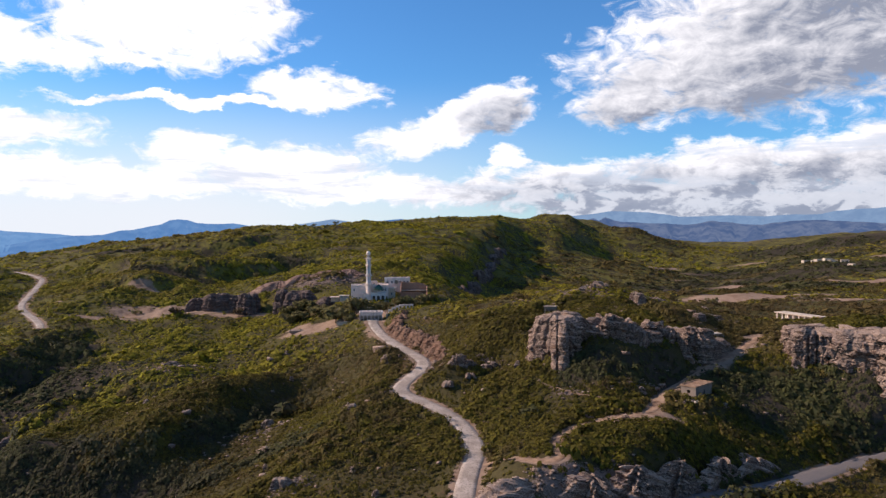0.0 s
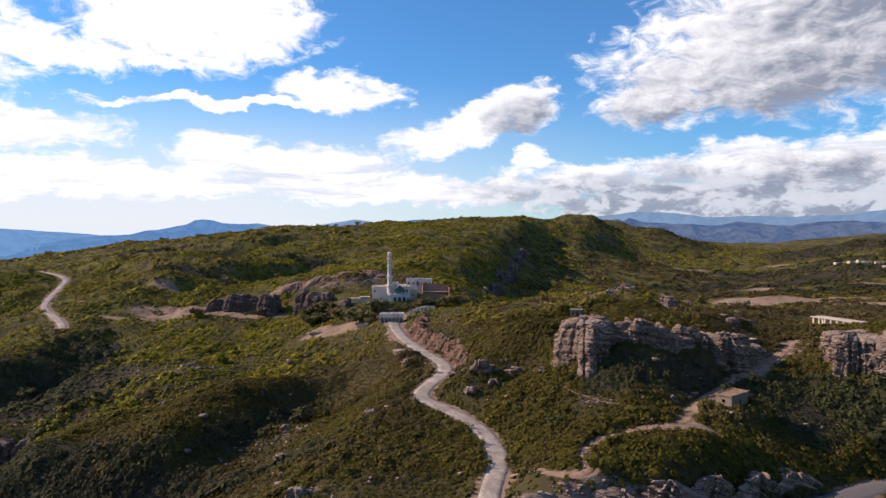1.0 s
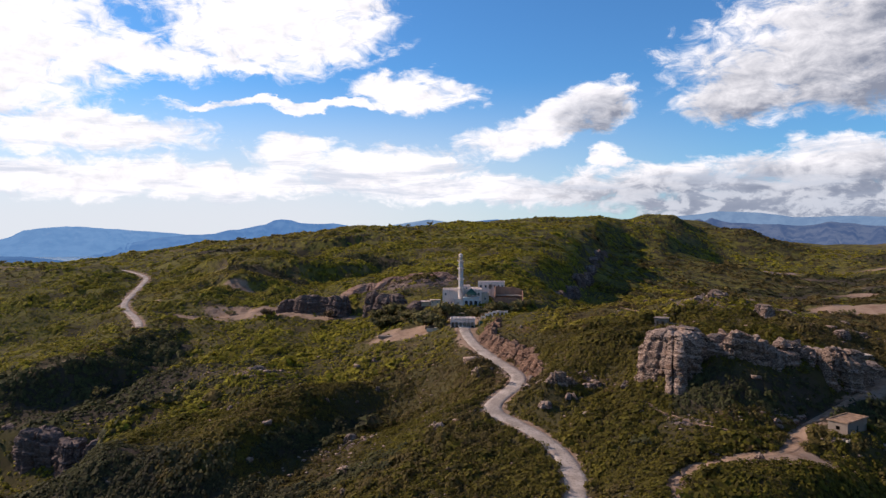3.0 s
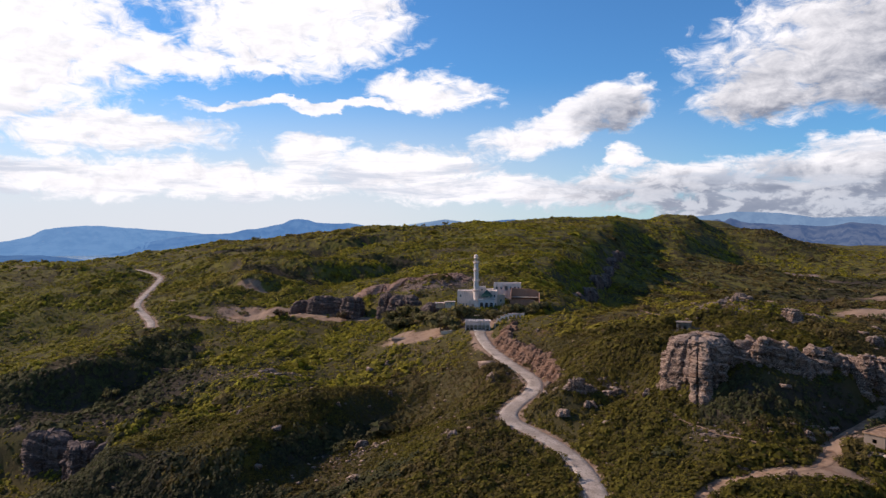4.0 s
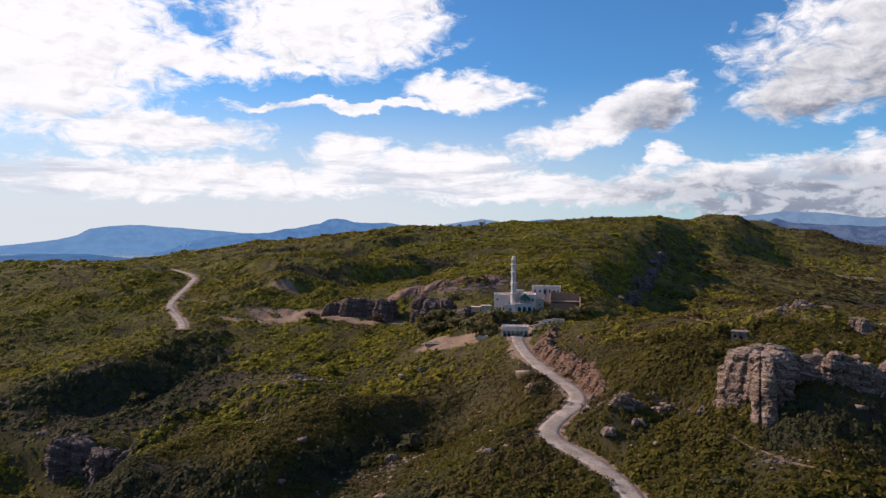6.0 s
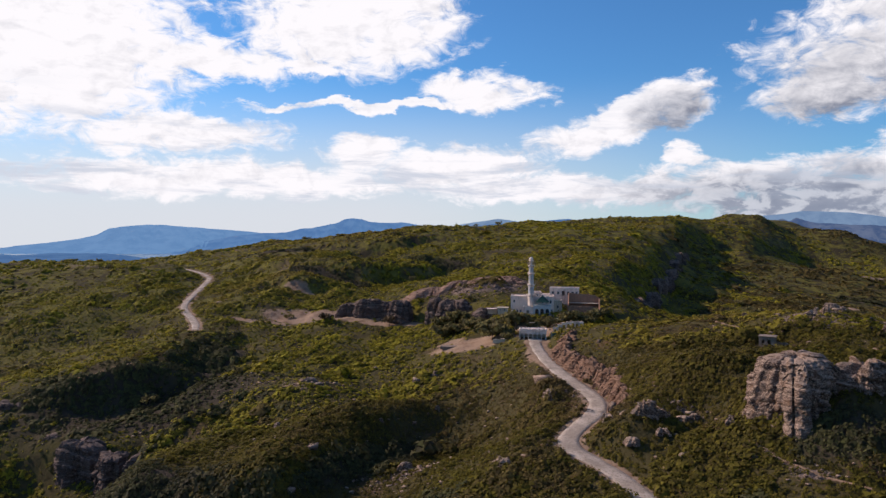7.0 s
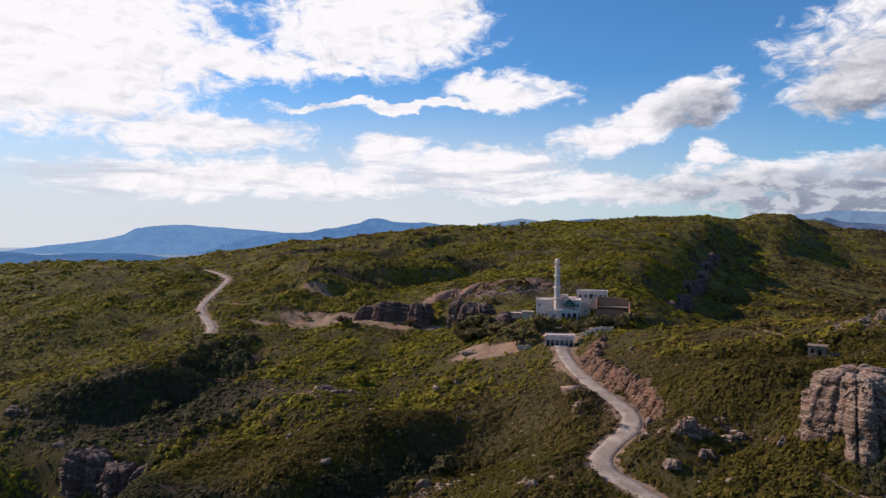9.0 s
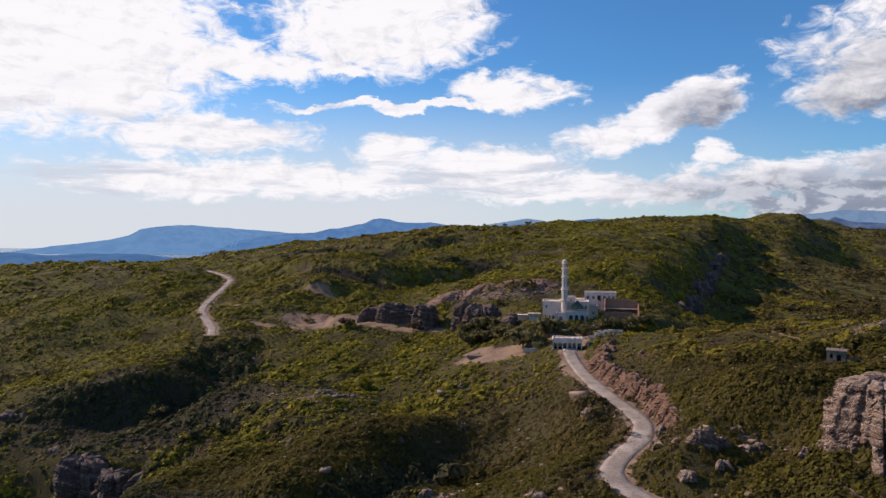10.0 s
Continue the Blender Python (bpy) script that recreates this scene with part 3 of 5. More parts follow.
# bare rock and rubble
STONY = [(-119, 303, 9, 5, 20), (60, 209, 9, 3, 12), (36, 205, 5, 3, 0), (40, 157, 26, 7, 12), (-62, 243, 10, 4, 30), (-8, 268, 6, 16, 20), (-73, 441, 24, 13, 0), (95, 275, 16, 6, 0),
         (30, 262, 5, 4, 0), (75, 300, 20, 7, 10), (120, 240, 14, 6, 0), (-40, 178, 7, 4, 0), (12, 240, 6, 5, 0), (130, 225, 20, 7, -25), (150, 215, 30, 8, -20), (300, 1000, 50, 60, 0), (85, 300, 18, 16, 0), (62, 300, 14, 10, 0)]


# gorges and steps given shade in their colour, and dark groves, as ellipses
SHADE_AND_GROVES = [(122, 205, 26, 13, -25), (152, 190, 42, 13, -18), (-150, 212, 60, 26, 0), (-190, 300, 62, 34, 20), (-120, 203, 75, 15, 4), (-190, 352, 12, 30, -10), (-72, 250, 6, 30, -32), (-200, 512, 45, 11, -12), (-125, 560, 40, 10, -20),
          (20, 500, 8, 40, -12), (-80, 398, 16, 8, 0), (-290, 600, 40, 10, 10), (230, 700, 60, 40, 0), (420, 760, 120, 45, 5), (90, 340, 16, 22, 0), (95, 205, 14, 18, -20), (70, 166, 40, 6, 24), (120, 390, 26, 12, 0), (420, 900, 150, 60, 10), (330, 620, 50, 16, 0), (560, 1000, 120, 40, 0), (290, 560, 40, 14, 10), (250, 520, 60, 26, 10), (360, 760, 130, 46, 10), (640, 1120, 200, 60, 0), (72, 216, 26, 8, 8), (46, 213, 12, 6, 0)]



def inside(q, shapes):
    """1 in the middle of the nearest of the ellipses, 0 at its rim and beyond."""
    out = np.zeros(len(q))
    for cx, cy, a, b, turn in shapes:
        c, s = math.cos(radians(turn)), math.sin(radians(turn))
        dx, dy = q[:, 0] - cx, q[:, 1] - cy
        r = np.hypot((dx * c + dy * s) / a, (dy * c - dx * s) / b)
        out = np.maximum(out, np.clip(1.6 - 1.25 * r, 0, 1))
    return out


def mesh_of(name, verts, faces, mat, smooth=False):
    me = bpy.data.meshes.new(name)
    me.from_pydata(verts, [], faces)
    me.materials.append(mat)
    if smooth:
        me.shade_smooth()
    return me


def quick_mesh(name, verts, faces, mat, smooth=False):
    """A mesh from arrays of corners and of faces with one number of sides."""
    me = bpy.data.meshes.new(name)
    n = faces.shape[1]
    me.vertices.add(len(verts))
    me.vertices.foreach_set("co", np.ascontiguousarray(verts, np.float32).ravel())
    me.loops.add(faces.size)
    me.loops.foreach_set("vertex_index", np.ascontiguousarray(faces, np.int32).ravel())
    me.polygons.add(len(faces))
    me.polygons.foreach_set("loop_start", np.arange(0, faces.size, n, dtype=np.int32))
    me.update(calc_edges=True)
    me.materials.append(mat)
    if smooth:
        me.shade_smooth()
    return me


def graded(lo, hi, step, end, growth=1.035):
    mid = list(np.arange(lo, hi, step))
    out, s, v = [], step, hi
    while v < end:
        out.append(v)
        s *= growth
        v += s
    down, s, v = [], step, lo
    while v > -end:
        s *= growth
        v -= s
        down.append(v)
    return np.array(down[::-1] + mid + out)


def build_ground():
    xs, ys = graded(-175, 150, 1.5, 4900, 1.024), graded(125, 400, 1.5, 4900, 1.024)
    gx, gy = np.meshgrid(xs, ys)
    q = np.stack([gx.ravel(), gy.ravel()], 1)
    v = np.c_[q, land(q)]
    w, h = len(xs), len(ys)
    i = (np.arange(h - 1)[:, None] * w + np.arange(w - 1)[None]).ravel()
    me = quick_mesh("ground", v, np.stack([i, i + 1, i + w + 1, i + w], 1), GROUND, True)
    bare = inside(q, BARE)
    for line, half, soft in WAYS:
        d, _ = near_way(q, line)
        bare = np.maximum(bare, np.clip(1 - (d - half) / min(2.2, 1.1 * half), 0, 1))
    for name, val in (("bare", bare), ("stone", inside(q, STONY)), ("shadowed", inside(q, SHADE_AND_GROVES)), ("wild", np.clip((np.hypot(*q.T) - 260) / 300, 0, 1))):
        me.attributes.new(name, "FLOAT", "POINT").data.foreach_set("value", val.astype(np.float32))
    tagged(new("ground", me), "rolling hill land of brown soil and low grass under scrub", "ground", kind="structure")


build_ground()


def road(name, line, half, mat, label, lift=0.06, ragged=0.42):
    c = line.copy()
    t = np.gradient(c[:, :2], axis=0)
    t /= np.linalg.norm(t, axis=1)[:, None] + 1e-9
    side = np.stack([t[:, 1], -t[:, 0]], 1)
    s = np.arange(len(c))
    rows = []
    for u in (-1, -0.93, -0.5, 0, 0.5, 0.93, 1):
        wid = half * (1 + ragged * fbm(s * 0.9 + 40 * (u > 0), s * 0 + half, 9.0, 3))
        p = c[:, :2] + side * (u * wid)[:, None]
        z = c[:, 2] + lift + 0.03 * half * (1 - abs(u)) - (min(0.25, 0.1 * half) if abs(u) == 1 else 0.05 * (abs(u) > 0.9)) + 0.05 * fbm(p[:, 0], p[:, 1], 3.0, 2)
        rows.append(np.c_[p, z])
    v = np.stack(rows, 1).reshape(-1, 3)
    k = len(rows)
    i = (np.arange(len(c) - 1)[:, None] * k + np.arange(k - 1)[None]).ravel()
    me = quick_mesh(name, v, np.stack([i, i + 1, i + k + 1, i + k], 1), mat, True)
    return tagged(new(name, me), label, "road", kind="structure")


road("road_main", WAYS[0][0], 2.7, GRAVEL, "pale winding gravel road climbing to the mosque", 0.06, 0.32)
road("road_track", WAYS[1][0], 1.25, SANDY, "narrow sandy foot track past the roofless shed", 0.02, 0.7)
road("road_lower", WAYS[2][0], 3.0, ASPHALT, "grey dusty paved road below the rocks")
road("road_west", WAYS[3][0], 2.1, GRAVEL, "pale gravel road bending over the far slope")

road("road_path", WAYS[4][0], 0.45, SANDY, "thin pale footpath along the gorge rim")
road("road_knoll_path", WAYS[5][0], 0.6, SANDY, "thin pale footpath over the scrubby knoll")
road("road_low_path", WAYS[6][0], 0.5, SANDY, "thin pale footpath below the great outcrop")


def sheet_of_hills(name, line, far, depth, mat, label, base=-90, wild=0.10):
    """A far range: azimuth and skyline elevation in degrees along it."""
    a = np.linspace(line[0][0], line[-1][0], 220)
    e = np.interp(a, [p[0] for p in line], [p[1] for p in line])
    e = e + wild * fbm(a * 10, a * 0 + far, 9.0, 5, 0.6)
    rows = []
    for i, f in enumerate((0, 0.25, 0.5, 0.75, 1.0, 1.25)):
        d = far - depth * (1 - f)
        top = 40 + far * np.tan(np.radians(e))
        z = base + (top - base) * (f if f <= 1 else 0.3) * (1 if f >= 1 else 1 + 0.35 * fbm(a * 14 + 50 * i, a * 0 + i, 9.0, 4, 0.6))
        rows.append(np.c_[np.sin(np.radians(a)) * d, np.cos(np.radians(a)) * d, z])
    v = np.stack(rows, 1).reshape(-1, 3)
    k = len(rows)
    i = (np.arange(len(a) - 1)[:, None] * k + np.arange(k - 1)[None]).ravel()
    tagged(new(name, quick_mesh(name, v, np.stack([i, i + 1, i + k + 1, i + k], 1), mat, True)), label, "hills", kind="structure")


# the blue and pale tones are haze, put into the emission colours
MESA_HILLS = haze_material("hazy mesa", (0.13, 0.27, 0.50), (0.16, 0.31, 0.545), 0.66)
BLUE_HILLS = haze_material("far blue hills", (0.085, 0.20, 0.42), (0.12, 0.25, 0.475), 0.66)
LOW_HILLS = haze_material("shore hills", (0.06, 0.145, 0.32), (0.09, 0.19, 0.37), 0.66)
PALE_HILLS = haze_material("farther pale hills", (0.17, 0.27, 0.43), (0.21, 0.32, 0.48), 0.64)
MID_HILLS = haze_material("middle hills", (0.062, 0.105, 0.215), (0.125, 0.165, 0.265), 0.66)
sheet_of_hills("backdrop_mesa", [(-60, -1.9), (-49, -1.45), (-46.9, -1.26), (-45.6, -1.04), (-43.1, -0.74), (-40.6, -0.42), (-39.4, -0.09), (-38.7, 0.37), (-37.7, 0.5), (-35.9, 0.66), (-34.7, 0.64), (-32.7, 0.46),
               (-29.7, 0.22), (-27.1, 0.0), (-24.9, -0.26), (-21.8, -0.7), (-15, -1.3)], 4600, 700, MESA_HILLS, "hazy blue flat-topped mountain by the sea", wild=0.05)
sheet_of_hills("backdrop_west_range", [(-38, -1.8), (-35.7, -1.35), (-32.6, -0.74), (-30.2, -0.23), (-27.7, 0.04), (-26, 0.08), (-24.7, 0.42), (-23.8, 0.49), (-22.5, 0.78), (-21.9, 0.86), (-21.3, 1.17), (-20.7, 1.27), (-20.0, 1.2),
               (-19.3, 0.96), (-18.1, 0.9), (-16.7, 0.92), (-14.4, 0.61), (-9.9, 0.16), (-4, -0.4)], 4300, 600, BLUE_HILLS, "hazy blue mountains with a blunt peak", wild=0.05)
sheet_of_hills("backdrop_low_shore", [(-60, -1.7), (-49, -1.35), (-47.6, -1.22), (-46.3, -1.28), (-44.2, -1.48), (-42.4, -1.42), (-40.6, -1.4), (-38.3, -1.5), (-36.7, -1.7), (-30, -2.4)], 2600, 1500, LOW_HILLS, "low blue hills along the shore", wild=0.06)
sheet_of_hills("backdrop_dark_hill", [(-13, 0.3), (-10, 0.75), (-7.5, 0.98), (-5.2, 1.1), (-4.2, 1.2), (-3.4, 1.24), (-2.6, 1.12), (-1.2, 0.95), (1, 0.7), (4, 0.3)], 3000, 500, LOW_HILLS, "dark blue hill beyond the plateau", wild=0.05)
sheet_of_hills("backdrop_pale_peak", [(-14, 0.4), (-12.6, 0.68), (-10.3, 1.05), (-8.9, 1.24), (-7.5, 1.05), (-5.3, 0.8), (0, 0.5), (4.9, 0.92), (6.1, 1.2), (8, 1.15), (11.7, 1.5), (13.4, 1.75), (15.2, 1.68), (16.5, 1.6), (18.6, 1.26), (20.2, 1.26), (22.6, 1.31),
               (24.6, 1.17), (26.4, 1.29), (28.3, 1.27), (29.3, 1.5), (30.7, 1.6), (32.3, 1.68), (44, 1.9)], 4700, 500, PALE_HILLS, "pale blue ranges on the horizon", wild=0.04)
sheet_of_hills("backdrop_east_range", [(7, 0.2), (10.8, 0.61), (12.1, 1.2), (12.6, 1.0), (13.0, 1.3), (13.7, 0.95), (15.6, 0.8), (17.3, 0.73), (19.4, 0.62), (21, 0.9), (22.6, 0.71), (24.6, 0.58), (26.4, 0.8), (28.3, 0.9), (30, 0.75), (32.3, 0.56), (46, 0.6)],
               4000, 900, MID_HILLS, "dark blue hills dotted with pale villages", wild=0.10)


def build_water():
    n = 24
    v = [(-4900 + 4100 * i / n, -2000 + 6900 * j / n, -66 + 0.0 * i) for j in range(n + 1) for i in range(n + 1)]
    f = [(j * (n + 1) + i, j * (n + 1) + i + 1, (j + 1) * (n + 1) + i + 1, (j + 1) * (n + 1) + i) for j in range(n) for i in range(n)]
    mat, k, b, p, _ = material("far water", 0.25, 0.5)
    b.inputs["Base Color"].default_value = (0.08, 0.16, 0.24, 1)
    bump(k, b, k.noise(p, 0.05, 4), 0.3, 1.0)
    tagged(new("water", mesh_of("water", v, f, mat)), "pale hazy sea beyond the hills", "water", kind="structure")


build_water()

# ---- helpers for things ----


def part(name, bm, mat, parent=None, label=""):
    """Link a bmesh as one mesh object, under a thing or a part."""
    me = bpy.data.meshes.new(name)
    bm.normal_update()
    bm.to_mesh(me)
    bm.free()
    me.materials.append(mat)
    ob = new(name, me)
    if parent:
        ob.parent = parent
    if label:
        ob["label"] = label
    return ob


def thing(name, m, label, category, group=""):
    ob = new(name)
    ob.matrix_world = m
    return tagged(ob, label, category, group)


def ground_z(x, y):
    return float(land(np.array([[x, y]]))[0])


def box(x0, x1, y0, y1, z0, z1, bevel=0.06):
    bm = bmesh.new()
    bmesh.ops.create_cube(bm, size=1, matrix=Matrix.Translation(((x0 + x1) / 2, (y0 + y1) / 2, (z0 + z1) / 2)) @ Matrix.Diagonal((x1 - x0, y1 - y0, z1 - z0, 1)))
    if bevel:
        bmesh.ops.bevel(bm, geom=bm.edges[:], offset=bevel, segments=1, affect="EDGES")
    return bm


def joined(*bms):
    out = bmesh.new()
    for b in bms:
        me = bpy.data.meshes.new("tmp")
        b.to_mesh(me)
        out.from_mesh(me)
        bpy.data.meshes.remove(me)
        b.free()
    return out


def slab_from(outline, y0, y1):
    """An upright plate with the given outline (x, z), from y0 to y1."""
    bm = bmesh.new()
    f = bm.faces.new([bm.verts.new((x, y0, z)) for x, z in outline])
    ext = bmesh.ops.extrude_face_region(bm, geom=[f])
    bmesh.ops.translate(bm, verts=[v for v in ext["geom"] if isinstance(v, bmesh.types.BMVert)], vec=(0, y1 - y0, 0))
    bmesh.ops.recalc_face_normals(bm, faces=bm.faces[:])
    return bm


def arcade(x0, x1, y0, y1, z0, z1, n, pier, spring, pointed=0.0):
    """A wall with n arches that reach its foot."""
    bay = (x1 - x0 - pier) / n
    r = (bay - pier) / 2
    line = [(x0, z0)]
    for i in range(n):
        a = x0 + pier + i * bay
        line += [(a, z0), (a, z0 + spring)]
        for k in range(1, 8):
            t = math.pi * (1 - k / 8)
            line.append((a + r + r * math.cos(t), z0 + spring + r * math.sin(t) * (1 + pointed * math.sin(t) ** 4)))
        line += [(a + 2 * r, z0 + spring), (a + 2 * r, z0)]
    return slab_from(line + [(x1, z0), (x1, z1), (x0, z1)], y0, y1)


def wall_with_holes(x0, x1, y0, y1, z0, z1, holes):
    """A wall with square openings (hx0, hx1, hz0, hz1) right through it."""
    bm = bmesh.new()
    xs = sorted({x0, x1, *[h[0] for h in holes], *[h[1] for h in holes]})
    zs = sorted({z0, z1, *[h[2] for h in holes], *[h[3] for h in holes]})
    for a, b in zip(xs, xs[1:]):
        for c, d in zip(zs, zs[1:]):
            mx, mz = (a + b) / 2, (c + d) / 2
            if not any(h[0] < mx < h[1] and h[2] < mz < h[3] for h in holes):
                bmesh.ops.create_cube(bm, size=1, matrix=Matrix.Translation((mx, (y0 + y1) / 2, mz)) @ Matrix.Diagonal((b - a, y1 - y0, d - c, 1)))
    return bm


def turned(bm, degrees, at=(0, 0, 0)):
    bmesh.ops.rotate(bm, verts=bm.verts[:], cent=at, matrix=Matrix.Rotation(radians(degrees), 3, "Z"))
    return bm


def drum(r0, r1, z0, z1, sides, x=0, y=0):
    bm = bmesh.new()
    bmesh.ops.create_cone(bm, cap_ends=True, segments=sides, radius1=r0, radius2=r1, depth=z1 - z0,
                          matrix=Matrix.Translation((x, y, (z0 + z1) / 2)) @ Matrix.Rotation(math.pi / sides, 4, "Z"))
    return bm


def dome(r, z0, h, x=0, y=0, sides=20):
    bm = bmesh.new()
    rings = []
    for i in range(7):
        t = i / 6 * math.pi / 2
        rr = r * (math.cos(t) * (1 + 0.16 * math.sin(2 * t)))
        rings.append([bm.verts.new((x + rr * math.cos(a * 2 * math.pi / sides), y + rr * math.sin(a * 2 * math.pi / sides), z0 + h * math.sin(t))) for a in range(sides)] if i < 6 else
                     [bm.verts.new((x, y, z0 + h * 1.12))])
    for a, b in zip(rings, rings[1:]):
        for i in range(sides):
            j = (i + 1) % sides
            bm.faces.new((a[i], a[j], b[j], b[i]) if len(b) > 1 else (a[i], a[j], b[0]))
    return bm


# ---- rock: beds of limestone, stepped and jointed ----


def outline(hx, hy, square, seed, lump):
    """The plan of a crag: its radius at an angle and a height (0 to 1)."""
    def radius(th, t):
        b = (np.abs(np.cos(th) / hx) ** square + np.abs(np.sin(th) / hy) ** square) ** (-1 / square)
        c, s = np.cos(th) * 6 + seed * 3.1, np.sin(th) * 6 + seed
        lumps = lump * fbm(c, s + t * 1.3, 3.4, 3, 0.6)
        return b * (1 + lumps)
    return radius


def blocks(p, size, r, facing=0.0, wild=0.6, rough=0.2):
    """Rough blocks: places (n x 3), sizes (n x 3). Corners and quads."""
    n = len(p)
    unit = np.array([(x, y, z) for z in (-0.5, 0.5) for y in (-0.5, 0.5) for x in (-0.5, 0.5)])
    v = unit[None] * size[:, None] * (1 + r.uniform(-rough, rough, (n, 8, 3)))
    a = facing + r.uniform(-wild, wild, n)
    c, s = np.cos(a)[:, None], np.sin(a)[:, None]
    v = np.stack([v[:, :, 0] * c - v[:, :, 1] * s, v[:, :, 0] * s + v[:, :, 1] * c, v[:, :, 2] + v[:, :, 0] * r.uniform(-0.12, 0.12, (n, 1))], 2) + p[:, None]
    q = np.array([(0, 2, 3, 1), (4, 5, 7, 6), (0, 1, 5, 4), (2, 6, 7, 3), (0, 4, 6, 2), (1, 3, 7, 5)])
    return v.reshape(-1, 3), (q[None] + 8 * np.arange(n)[:, None, None]).reshape(-1, 4)


def strata_rock(name, cx, cy, z0, hx, hy, h, turn, seed, label, mat, square=3.0, segs=84, beds=0.75, crown=0.35, lean=0.0, flare=0.06, category="rock", group="", lump=0.42, ledge=0.32, ragged=0.30, cleft=0.22, dip=0.0, cave=None, column=0.45):
    """A crag of layered rock in one mesh: thin beds, each broken by joints into blocks that stand in or out. Half sizes hx, hy, height h."""
    r = np.random.RandomState(seed)
    grain = 0.32 if cy < 330 else 0.6
    segs = int(min(240, max(36, math.pi * (hx + hy) / grain)))
    th = np.linspace(0.5, 2.5, segs, endpoint=False) * math.pi       # the seam lies on the far side
    plan = outline(hx, hy, square, seed, lump)
    # the profile from foot to crown, in even steps
    phi = np.linspace(0, math.pi / 2, 400)
    rho, up = np.cos(phi) ** (0.16 + 0.7 * crown), np.sin(phi) ** 0.85
    run = np.r_[0, np.cumsum(np.hypot(np.diff(rho) * min(hx, hy), np.diff(up) * h))]
    at = np.linspace(0, run[-1] * 0.985, int(min(100, max(12, run[-1] / (grain * 0.9)))))
    rho, up = np.interp(at, run, rho)[:, None], np.interp(at, run, up)[:, None]
    arc = np.broadcast_to(th * (hx + hy) / 2, (len(at), segs))
    ends = 1 + ragged * 0.8 * fbm(np.cos(th) * 5 + seed, np.sin(th) * 5 - seed, 3.0, 3, 0.55)
    rad = plan(th[None], up) * (1 + flare * (0.5 - up)) * rho
    for _ in range(int(4 + hx * 0.5)):
        ca, cw, cd = r.uniform(0, 2 * math.pi), r.uniform(0.02, 0.07), r.uniform(0.2, 1.0) * cleft
        gap = np.abs((th - ca + math.pi) % (2 * math.pi) - math.pi)
        rad = rad * (1 - cd * np.exp(-(gap / cw) ** 2)[None] * (1 - 0.3 * up))
    if cave:
        # an overhang: the foot is worn back on one side
        ca, cw, cd = cave
        gap = np.abs((th - radians(ca) + math.pi) % (2 * math.pi) - math.pi)
        rad = rad * (1 - cd * np.exp(-(gap / cw) ** 2)[None] * np.clip((0.72 - up) / 0.3, 0, 1))
    z = h * up * (1 + (ends - 1)[None] * rho)
    x, y = rad * np.cos(th), rad * np.sin(th)

    def cloud(c, keep=0.5, n=3):
        """Lumps in space, c metres across."""
        o = seed * 7.7
        return (fbm(x + 0.4 * z + o, y - 0.3 * z, c, n, keep) + fbm(y + o, z + 0.2 * x, c, n, keep) + fbm(z - o, x + 0.3 * y, c, n, keep)) * 0.75

    big, mid_lump = cloud(5.5), cloud(1.7)
    # beds, warped and in places run together
    level = z + 0.16 * x + 0.9 * big + 0.25 * mid_lump
    tops = np.cumsum(np.r_[-4.0, r.choice([0.45, 0.8, 1.3, 2.1], 90, p=[0.3, 0.3, 0.25, 0.15]) * r.uniform(0.8, 1.2, 90) * beds])
    bed = np.clip(np.searchsorted(tops, level), 1, len(tops) - 1)
    seam = np.minimum(level - tops[bed - 1], tops[bed] - level)
    clear = np.clip(0.55 + 1.5 * cloud(4.0, 0.5, 2) + 0.5 * up, 0.08, 1)
    width = r.uniform(1.1, 3.6, len(tops))[bed]
    pos = arc / width + r.uniform(0, 50, len(tops))[bed] + 0.9 * mid_lump
    cell = np.floor(pos).astype(int)
    joint = np.minimum(pos - cell, cell + 1 - pos) * width
    stand = table[cell % 512, (bed * 3 + seed) % 512] * 2 - 1
    pillar = table[np.floor(arc / 4.2 + 0.8 * big).astype(int) % 512, (seed * 5) % 512] * 2 - 1
    push = ledge * (1.25 * clear * r.uniform(-1, 1, len(tops))[bed] + 1.15 * clear * stand + column * pillar * (1 - 0.6 * up))
    push = push - clear * (0.30 * np.exp(-(seam / 0.10) ** 2) + 0.28 * np.exp(-(joint / 0.14) ** 2)) + 0.9 * big + 0.55 * mid_lump + 0.3 * cloud(0.7, 0.5, 2)
    push = push * min(1.0, 0.25 + 0.1 * (hx + hy)) * (1 - 0.4 * (1 - rho) ** 2)
    out = rho ** 0.6
    rad = np.maximum(rad + push * out, 0.05 * hx * rho + 0.02)
    z = z + push * (1 - out) * 0.7 + 0.25 * mid_lump * up
    rows = [np.stack([rad[i] * np.cos(th) + lean * z[i], rad[i] * np.sin(th), z[i]], 1) for i in range(len(at))]
    n = len(rows)
    v = np.vstack(rows + [rows[-1].mean(0)[None]])
    f = [(a * segs + i, a * segs + (i + 1) % segs, (a + 1) * segs + (i + 1) % segs, (a + 1) * segs + i) for a in range(n - 1) for i in range(segs)]
    f += [((n - 1) * segs + i, (n - 1) * segs + (i + 1) % segs, n * segs) for i in range(segs)]
    if h < 12 or category == "bank":
        ob = new(name, mesh_of(name, v.tolist(), f, mat))
    else:
        # tall crags: the rock in lifts, each a band of beds
        ob = new(name)
        cuts = [0, n // 4, n // 2, 3 * n // 4, n]
        for lo, hi in zip(cuts, cuts[1:]):
            band = f[lo * segs:hi * segs] if hi < n else f[lo * segs:]
            base = lo * segs
